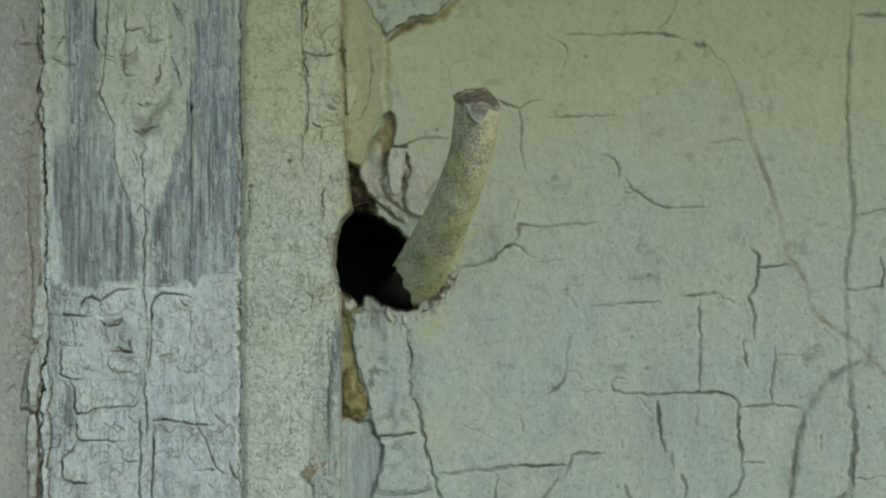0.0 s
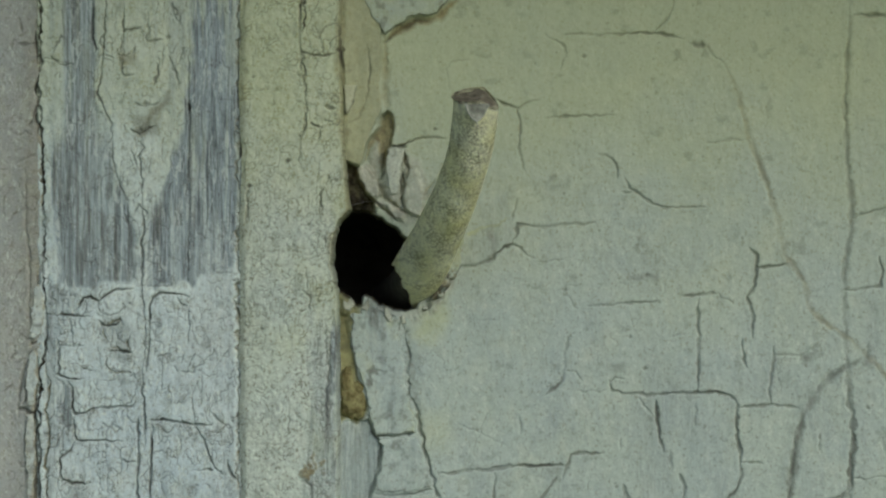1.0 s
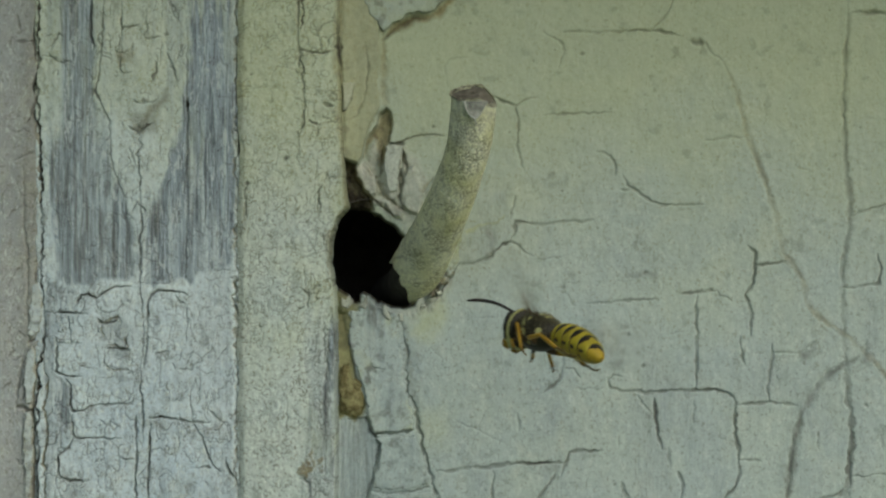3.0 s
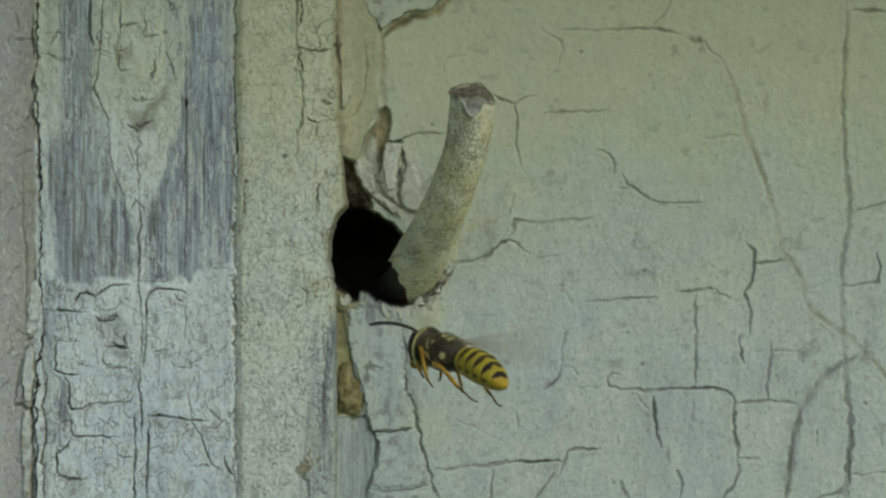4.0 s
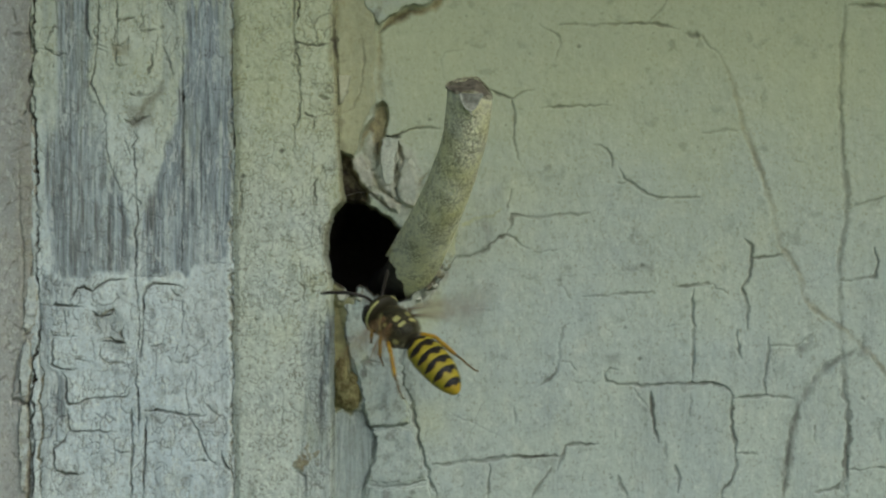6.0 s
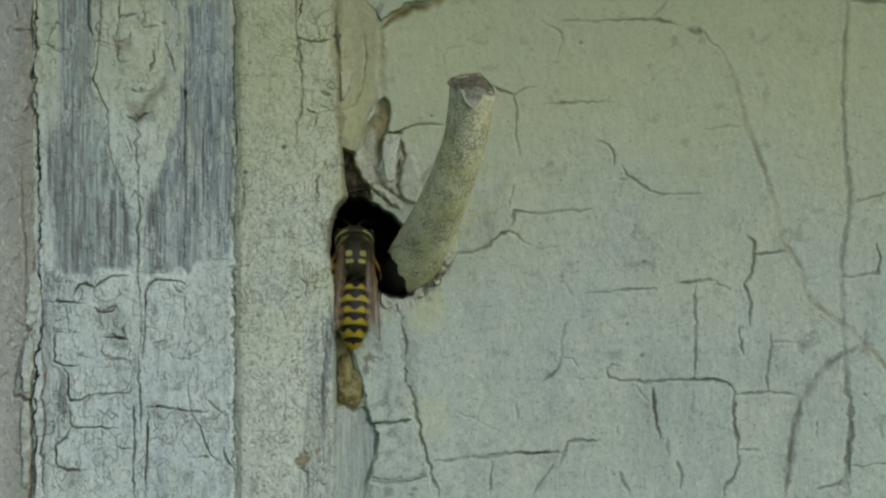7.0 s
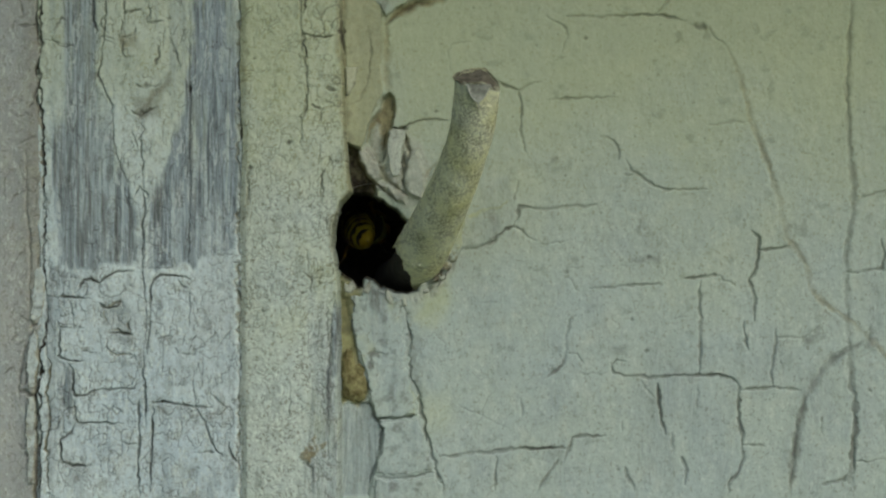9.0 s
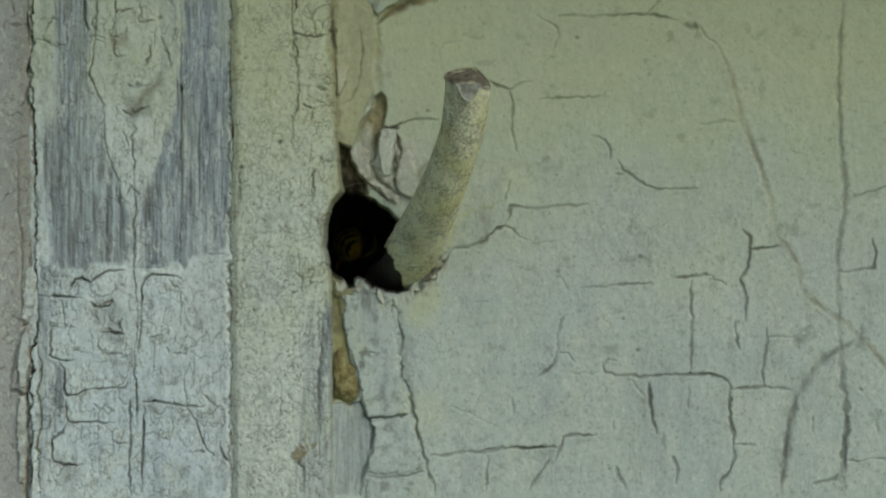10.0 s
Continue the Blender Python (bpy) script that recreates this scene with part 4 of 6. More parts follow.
for x, z, size in ((-26.51, 20.47, 0.5), (-27.71, 16.11, 0.4), (-29.34, 11.38, 0.9), (-28.74, 14.04, 0.6)):
    flat.patch([(x - size / 2, z), (x, z + size / 2.4), (x + size / 2, z), (x, z - size / 2.4)], -0.18, 0.15, 0.12, 0.6, dirt_shade=0.6)
flat.patch([(-30.43, 12.85), (-27.16, 12.85), (-27.43, 10.94), (-29.61, 10.67)], -0.05, 0.4, 0.3, 1.5, dirt_shade=0.25, stain=0.2)
flat.patch([(-30.97, 18.02), (-29.07, 19.65), (-26.89, 19.92), (-27.16, 15.84), (-28.41, 13.93), (-30.15, 14.75)], 0.1, 1.8, 0.9, 2.2, yellow_green=0.48)
flat.patch([(-32.88, -6.59), (-30.97, -7.02), (-30.05, -8.65), (-30.43, -11.27), (-32.06, -11.1), (-32.55, -8.65)], -0.10, 0.6, 1.0, 1.4, bare=0.35, dirt_shade=0.08)
# the crinkled joint against the bead: a brown line and crusts of white paint
flat.crack([(-19.72, 27.2), (-19.65, 20.0), (-19.8, 13.0), (-19.68, 5.0), (-19.8, -4.0), (-19.66, -12.0), (-19.78, -20.0), (-19.7, -28.0)], 0.4, 0.3, 0.45, 0.06, 0.5, key="stain")
# the knot: a dark crescent, swirls of cracks round it, resin showing through
flat.patch([(-26.81, 15.31), (-26.38, 14.50), (-26.92, 13.41), (-27.90, 12.48), (-28.77, 11.17), (-29.32, 10.74), (-29.43, 11.39), (-28.88, 12.37), (-28.12, 13.24), (-27.47, 14.11)], -0.05, 0.5, 0.5, 1.0, dirt_shade=0.42, stain=0.2)
flat.patch([(-29.32, 11.83), (-28.45, 12.37), (-27.68, 12.04), (-28.12, 11.50), (-28.88, 10.95), (-29.48, 10.63)], -0.06, 0.3, 0.5, 0.7, dirt_shade=0.45, stain=0.3)
flat.patch([(-31.06, 18.80), (-29.86, 19.02), (-29.65, 17.93), (-30.30, 17.49), (-30.95, 17.60)], -0.03, 0.5, 0.5, 0.8, stain=0.35, dirt_shade=0.15)
for swirl in ([(-31.12, 18.37), (-31.06, 17.06), (-30.63, 16.62), (-29.97, 16.78)], [(-31.50, 18.75), (-30.74, 18.64), (-30.03, 19.02), (-29.86, 19.46)], [(-32.86, 21.42), (-32.59, 20.76), (-32.97, 20.00), (-32.75, 19.13), (-33.13, 18.15), (-32.92, 18.80), (-31.83, 18.26)], [(-31.01, 20.76), (-30.63, 21.20), (-29.86, 21.31), (-29.43, 21.53)], [(-28.45, 21.85), (-28.50, 20.22), (-27.68, 20.11), (-27.03, 20.27)],
              [(-26.38, 23.60), (-25.72, 22.62), (-25.29, 21.63)], [(-26.54, 18.37), (-26.05, 17.28), (-25.50, 16.40), (-25.72, 15.31)], [(-31.01, 20.76), (-31.17, 19.89), (-31.06, 19.02)], [(-29.65, 14.22), (-28.77, 13.79), (-27.90, 13.90), (-27.25, 14.44)], [(-28.01, 15.86), (-27.57, 16.95), (-27.68, 17.93)], [(-37.71, 19.02), (-37.49, 19.89), (-36.84, 20.44), (-36.40, 20.33)],
              [(-37.93, 18.47), (-36.73, 17.93), (-35.64, 17.71)], [(-30.30, 9.75), (-29.86, 8.77), (-29.32, 7.68)], [(-29.10, 10.52), (-28.88, 9.75), (-29.32, 8.66), (-28.99, 7.68)]):
    flat.crack(swirl, 0.2, 0.2, 0.5, 0.03, 0.25)
# pale scratches across the bare wood
for line in ([(-21.80, 16.51), (-21.14, 15.42), (-20.49, 14.11)], [(-22.02, 18.80), (-21.25, 17.60)], [(-21.58, 12.48), (-20.93, 11.17), (-20.27, 10.30)], [(-25.72, 10.74), (-25.29, 11.83)], [(-23.54, 20.76), (-23.22, 19.13)]):
    flat.crack(line, 0.2, 0.0, 0.75, 0.02, 0.2, key="pale")
flat.crack([(-24.58, 14.22), (-24.41, 13.24)], 0.34, 0.4, 0.95)
flat.crack([(-19.73, 11.17), (-19.40, 10.63), (-19.51, 9.43), (-19.73, 8.77)], 0.5, 0.4, 0.8)
flat.crack([(-24.52, 20.76), (-24.58, 16.40), (-24.52, 10.95), (-24.58, 6.05), (-24.41, 0.05)], 0.16, 0.2, 0.55)
flat.crack([(-33.84, 23.81), (-33.73, 20.76), (-33.57, 19.13)], 0.26, 0.2, 0.6)
# a scab in the lower paint: torn open to the fibres, its rims brown
flat.patch([(-32.81, -7.79), (-31.55, -7.57), (-30.63, -8.23), (-30.52, -8.88), (-31.50, -9.21), (-32.59, -8.77)], -0.08, 0.3, 0.5, 0.8, bare=0.42)
flat.patch([(-32.26, -10.19), (-31.06, -9.86), (-30.08, -10.30), (-30.30, -11.17), (-31.61, -11.06)], -0.08, 0.3, 0.5, 0.8, bare=0.35)
for tear in ([(-33.35, -7.14), (-32.70, -7.47), (-31.93, -7.25), (-31.28, -6.81), (-30.95, -7.14)], [(-32.26, -9.65), (-31.61, -9.43), (-30.84, -9.86), (-30.08, -9.97)], [(-32.59, -10.52), (-32.48, -11.39), (-32.04, -11.72), (-31.06, -12.04), (-29.86, -12.15)], [(-30.63, -8.66), (-30.30, -9.32), (-30.41, -9.86)], [(-32.92, -7.47), (-33.02, -8.12), (-32.59, -8.66)]):
    flat.crack(tear, 0.26, 0.2, 0.55, 0.05, 0.3, key="stain")
    flat.crack(tear, 0.13, 0.15, 0.45, 0.0, 0.3)
# the bluish bare column beside the lower plates
flat.patch([(-37.15, -12.6), (-36.4, -12.8), (-35.95, -14.2), (-35.85, -16.5), (-36.25, -17.6), (-37.0, -17.2), (-37.2, -14.8)], -0.1, 0.2, 0.5, 1.2, bare=0.85)
flat.patch([(-38.3, -8.7), (-37.5, -9.4), (-37.4, -14.0), (-37.3, -19.4), (-37.6, -24.6), (-38.3, -24.6)], -0.06, 0.35, 0.4, 1.5, bare=0.4, pale=0.15)
flat.hairs(2.0, 1.3, 0.085, 0.05, 0.09, 0.5, 310, smooth(-Z, -14, 2) * 0.6 + 0.4)
flat.hairs(1.2, 3.5, 0.07, 0.1, 0.07, 0.45, 330)
flat.hairs(1.0, 1.2, 0.06, 0.0, 0.09, 0.48, 350, smooth(-Z, -6, 6) * 0.7 + 0.3)
flat.hairs(0.7, 2.0, 0.06, 0.0, 0.08, 0.48, 355)
flat.h += 0.05 * fbm(X, Z, 0.45, 341, 3, 1.6)
tagged(flat.mesh("trim_flat", PAINT_FLAT, -2), "flat casing board with cracked pale paint worn to grey wood", "trim", kind="structure")

EDGE = [(-9.8, 27.27), (-9.8, 22.92), (-9.91, 19.11), (-9.69, 15.3), (-9.53, 10.4), (-9.31, 6.04), (-9.04, 3.76), (-9.8, 2.78), (-10.23, 1.8), (-10.56, 1.42), (-10.61, -0.49), (-10.72, -1.58), (-10.45, -3.21), (-10.23, -4.3), (-10.07, -8.65), (-10.12, -14.1), (-10.02, -19.54), (-10.02, -27.71)]
bead = net(-19.6, -9.8, BOTTOM, TOP, 0.085, EDGE, keen=1.3, slim=0.95)
X, Z = bead.x, bead.z
edge = np.interp(Z, *zip(*sorted((z, x) for x, z in EDGE)))
bead.h += 5.0 + 0.35 * np.sin(np.clip((X + 19.6) / 10.0, 0, 1) * math.pi) + 0.07 * fbm(X, Z, 3, 53, 3, 1.5) + 0.03 * fbm(X, Z, 0.5, 55, 2)
bead.h -= 0.28 * (1 - smooth(X, -19.6, -18.94))
bead.x += 0.30 * fbm(X, Z, 1.6, 91, 4, 2.0) * (1 - smooth(X, -19.6, -18.18))
bead.h -= 5.6 * (1 - np.sqrt(np.clip(1 - np.clip((X - edge + 0.24) / 0.24, 0, 1) ** 2.4, 0, 1)))
ragged = np.interp(Z, [-6.48, 2.23, 3.86], [0.0, 1.0, 0.0])
bead.x += 0.22 * fbm(X, Z, 1.4, 57, 3) * smooth(X, edge - 2, edge) * (0.4 + ragged)
bead.x += (0.10 * fbm(X, Z, 0.45, 58, 3) - 0.10 * smooth(fbm(X, Z, 1.1, 60, 3), 0.2, 0.5)) * smooth(X, edge - 0.6, edge)
bead.add("dirt_shade", np.s_[:], 0.22 * smooth(fbm(X, Z, 1.0, 59, 3, 1.5), 0.3, 0.6))
bead.add("stain", np.s_[:], 0.30 * (1 - smooth(X, -19.49, -18.4)) * (0.6 + 0.4 * fbm(X, Z, 4, 63, 3, 4)))
# patchy yellow-green, stronger higher up
bead.add("yellow_green", np.s_[:], 0.55 * smooth(fbm(X, Z, 9, 65, 4, 1.5) + 0.035 * Z, -0.1, 0.9))
bead.add("bare", np.s_[:], 0.4 * smooth(fbm(X, Z, 1.0, 67, 3, 7.0) - 0.05 * Z - 0.35, 0.1, 0.7) * smooth(X, -14.37, -12.19))
bead.crack([(-13.61, 25.09), (-13.77, 22.37), (-13.83, 20.74), (-13.61, 19.11), (-12.85, 18.83), (-11.54, 18.56), (-10.02, 19.0)], 0.2, 0.25, 0.6)
bead.crack([(-13.61, 19.11), (-13.72, 17.2)], 0.24, 0.25, 0.6)
bead.crack([(-19.0, 17.58), (-19.0, 16.66)], 0.3, 0.3, 0.8)
bead.crack([(-11.54, 13.77), (-10.45, 13.44)], 0.24, 0.25, 0.65)
bead.crack([(-12.85, 12.14), (-11.92, 11.59)], 0.22, 0.2, 0.6)
bead.crack([(-13.5, 13.66), (-13.28, 12.03), (-13.61, 10.67)], 0.18, 0.2, 0.5)
bead.crack([(-11.92, 11.59), (-12.08, 10.4)], 0.18, 0.2, 0.4)
bead.crack([(-9.91, 21.83), (-9.96, 19.38), (-9.91, 18.02)], 0.34, 0.4, 0.75)
bead.crack([(-10.02, 11.38), (-9.58, 11.27)], 0.26, 0.3, 0.8)
bead.crack([(-10.67, 6.7), (-10.23, 6.59)], 0.24, 0.2, 0.5)
bead.crack([(-10.78, 6.59), (-10.89, 5.23)], 0.16, 0.15, 0.4)
bead.crack([(-11.92, 4.68), (-11.97, 2.5)], 0.16, 0.15, 0.35)
bead.crack([(-13.55, -3.97), (-12.85, -4.57), (-12.85, -5.93)], 0.2, 0.2, 0.55)
bead.crack([(-12.85, -4.3), (-12.08, -3.97), (-11.65, -3.86)], 0.18, 0.18, 0.5)
bead.crack([(-13.93, -6.04), (-13.17, -5.82)], 0.2, 0.2, 0.5)
bead.crack([(-18.94, 2.23), (-18.83, 5.5), (-18.45, 6.04)], 0.22, 0.2, 0.45)
bead.crack([(-18.89, 3.86), (-18.62, 2.5)], 0.2, 0.2, 0.45)
bead.crack([(-11.38, -7.0), (-11.1, -10.92), (-11.25, -15.19), (-11.1, -22.0)], 0.16, 0.2, 0.45)
bead.crack([(-10.83, -8.11), (-10.89, -13.01)], 0.16, 0.15, 0.35)
bead.crack([(-15.24, -13.55), (-14.81, -15.46), (-14.91, -17.91)], 0.14, 0.12, 0.3)
bead.crack([(-13.55, -22.26), (-12.74, -22.81), (-12.63, -24.0)], 0.26, 0.25, 0.5)
bead.crack([(-13.01, 5.23), (-13.01, 4.14)], 0.14, 0.1, 0.3)
bead.crack([(-14.37, 0.6), (-14.37, -0.22)], 0.16, 0.12, 0.4)
bead.crack([(-13.28, -2.12), (-13.01, -3.76)], 0.16, 0.15, 0.4)
bead.crack([(-10.83, -21.17), (-10.02, -19.54)], 0.2, 0.2, 0.4)
for shape in ([(-13.83, -20.74), (-13.01, -20.52), (-12.63, -21.28), (-13.28, -21.99), (-13.83, -21.61)], [(-12.41, -20.52), (-11.54, -20.52), (-11.54, -21.28), (-12.3, -21.28)]):
    bead.patch(shape, 0.12, 0.3, 1.4, 0.5, stain=0.7, dirt_shade=0.2)
for x, z, size in ((-17.47, -7.67, 0.35), (-10.02, 19.21, 0.7), (-18.29, 16.55, 0.3), (-14.91, 8.49, 0.6), (-18.72, 6.04, 0.6)):
    bead.patch([(x - size / 2, z), (x, z + size / 2.4), (x + size / 2, z), (x, z - size / 2.4)], -0.18, 0.12, 0.1, 0.6, dirt_shade=0.75)
# the paint is rubbed off to grey streaked wood along the lower right edge
lower = smooth(-Z + 2.0 * fbm(X, Z, 3.0, 66, 3), 12, 18)
rubbed = smooth(X + 0.5 * fbm(X, Z, 2.5, 68, 3, 3.0), edge - 2.3 - 1.5 * lower, edge - 1.3 - 1.2 * lower) * smooth(-Z, 5.2, 8.5) * (1 - 0.3 * lower)
strand = fbm(X, Z, 0.42, 70, 3, 18.0)
bead.add("bare", np.s_[:], 0.85 * rubbed * smooth(strand, -0.25, 0.25))
bead.add("dirt_shade", np.s_[:], 0.55 * rubbed * smooth(strand, 0.28, 0.5))
bead.h -= rubbed * (0.10 - 0.09 * strand)
bead.hairs(1.9, 1.6, 0.07, 0.2, 0.06, 0.4, 350)
bead.hairs(1.2, 1.0, 0.06, 0.15, 0.05, 0.4, 370)
bead.hairs(0.8, 0.8, 0.06, 0.0, 0.06, 0.45, 375)
bead.hairs(0.9, 1.5, 0.06, 0.0, 0.06, 0.42, 378)
bead.crack([(-13.61, 19.0), (-13.39, 16.93), (-13.66, 15.02), (-13.28, 13.12), (-13.61, 10.67), (-13.88, 7.95)], 0.22, 0.3, 0.6, 0.03, 0.4)
bead.crack([(-12.95, 25.09), (-13.28, 22.64), (-13.5, 20.74)], 0.24, 0.3, 0.7, 0.02, 0.35)
bead.crack([(-11.38, 6.04), (-11.87, 5.23), (-11.65, 3.32)], 0.18, 0.2, 0.5)
bead.add("stain", np.s_[:], 0.4 * smooth(X + 0.6 * fbm(X, Z, 1.5, 73, 3, 2.0), edge - 0.7, edge - 0.1) * smooth(Z, -6, 2))
near_edge = smooth(X, -14.64, -11.38)
bead.hairs(0.9, 1.3, 0.07, -0.05, 0.08, 0.5, 385, near_edge * smooth(-Z, -8, -2))
bead.hairs(1.4, 1.6, 0.08, 0.0, 0.1, 0.55, 388, near_edge)
bead.add("yellow_green", np.s_[:], 0.45 * near_edge * smooth(fbm(X, Z, 4, 69, 3, 1.5) + 0.015 * Z, -0.15, 0.5))
bead.h += 0.05 * fbm(X, Z, 0.4, 381, 3)
tagged(bead.mesh("trim_bead", PAINT_BEAD, -2), "rounded casing bead in speckled cream-green paint, its edge chipped", "trim", kind="structure")

# ---- what closes the place round the patch ----
def slab(name, x0, x1, y0, y1, z0, z1, mat, label, category="wall"):
    bm = bmesh.new()
    bmesh.ops.create_cube(bm, size=1)
    for v in bm.verts:
        v.co = Vector(((x0 + x1) / 2 + v.co.x * (x1 - x0), (y0 + y1) / 2 + v.co.y * (y1 - y0), (z0 + z1) / 2 + v.co.z * (z1 - z0))) * MM
    ob = part(name, bm, mat)
    for p in ob.data.polygons:
        p.use_smooth = False
    ob.location = MIDDLE
    return tagged(ob, label, category, kind="structure")


LEFT, RIGHT = -47.57, 48.67
slab("wall_east", RIGHT, 1800, 0, 120, -1400, 1500, RENDERED, "painted board wall beyond the cracked patch")
slab("wall_west", -1800, LEFT, -4.3, 120, -1400, 1500, RENDERED, "painted casing and wall beyond the patch")
slab("wall_above", LEFT, RIGHT, 0, 120, TOP, 1500, RENDERED, "painted wall above the patch")
slab("wall_below", LEFT, RIGHT, 0, 120, -1400, BOTTOM, RENDERED, "painted wall below the patch")
slab("wall_back", LEFT, RIGHT, 60, 120, BOTTOM, TOP, CAVITY, "dark wood behind the boards")
# unseen slab, added to shade the patch's top and bounce warm light
slab("added_shade_slab", -900, 900, -62, 60, 75, 100, WARM_SLAB, "unseen slab added over the patch to shade and warm its top", "ledge")
bm = bmesh.new()
bmesh.ops.create_grid(bm, x_segments=40, y_segments=40, size=400)
tagged(part("ground", bm, GRASS), "grassy ground before the house", "ground", kind="structure")


# ---- the cavity behind the hole ----
def cavity():
    bm = bmesh.new()
    n, rings = 48, []
    cx, cz = (-6.89, -1.17)
    for depth, grow, level in ((0.6, 1.04, 0), (3.2, 1.10, 0), (7, 1.35, 0), (14, 1.9, 0.2), (26, 2.2, 0.5), (40, 2.1, 1), (52, 1.2, 1), (54, 0.05, 1)):
        ring = []
        for k in range(n):
            a = 2 * math.pi * k / n
            ux, uz = math.cos(a), math.sin(a)
            r = 5.6 + 0.25 * noise.noise((ux * 2, uz * 2, depth * 0.2)) + (0.5 if depth > 5 else 0) * noise.noise((ux * 4, uz * 4, depth * 0.5))
            ring.append(bm.verts.new(Vector((cx + ux * r * grow, depth, cz + uz * r * grow)) * MM))
        rings.append(ring)
    for a, b in zip(rings, rings[1:]):
        for k in range(n):
            bm.faces.new((a[k], a[(k + 1) % n], b[(k + 1) % n], b[k]))
    bm.faces.new(rings[-1])
    ob = part("hole_lining", bm, CAVITY)
    ob.location = MIDDLE
    return tagged(ob, "dark rotted wood lining of the hole in the wall", "hole", kind="structure")


cavity()


# ---- swept tubes ----
def sweep(bm, path, radii, n=20, closed=True, rough=0.0, freq=1.0, steps=1):
    """A tube in millimetres along a smoothed path. Returns its rings."""
    pts, rad = [Vector(p) for p in path], list(radii)
    if steps > 1:
        fine, fr = [], []
        for i in range(len(pts) - 1):
            p0, p1, p2, p3 = pts[max(i - 1, 0)], pts[i], pts[i + 1], pts[min(i + 2, len(pts) - 1)]
            for k in range(steps):
                u = k / steps
                fine.append(0.5 * (2 * p1 + (p2 - p0) * u + (2 * p0 - 5 * p1 + 4 * p2 - p3) * u * u + (3 * p1 - p0 - 3 * p2 + p3) * u ** 3))
                fr.append(rad[i] + (rad[i + 1] - rad[i]) * u)
        pts, rad = fine + [pts[-1]], fr + [rad[-1]]
    rings, side = [], None
    for i, p in enumerate(pts):
        d = (pts[min(i + 1, len(pts) - 1)] - pts[max(i - 1, 0)]).normalized()
        side = (side - d * side.dot(d)).normalized() if side else d.orthogonal().normalized()
        up = d.cross(side)
        ring = []
        for k in range(n):
            a = 2 * math.pi * k / n
            w = side * math.cos(a) + up * math.sin(a)
            r = rad[i] * (1 + rough * (noise.noise((p + w * rad[i]) * freq) + 0.5 * noise.noise((p + w * rad[i]) * freq * 3)))
            ring.append(bm.verts.new((p + w * r) * MM))
        rings.append(ring)
    for a, b in zip(rings, rings[1:]):
        for k in range(n):
            bm.faces.new((a[k], a[(k + 1) % n], b[(k + 1) % n], b[k]))
    if closed:
        bm.faces.new(rings[0][::-1])
        bm.faces.new(rings[-1])
    return rings


def lay_masks(ob, **masks):
    """Masks of wear on a mesh; a function of the place in millimetres, or nothing."""
    for k in WEAR:
        f = masks.get(k)
        vals = [min(1, max(0, f(v.co / MM))) if f else 0.0 for v in ob.data.vertices]
        ob.data.attributes.new(k, "FLOAT", "POINT").data.foreach_set("value", vals)


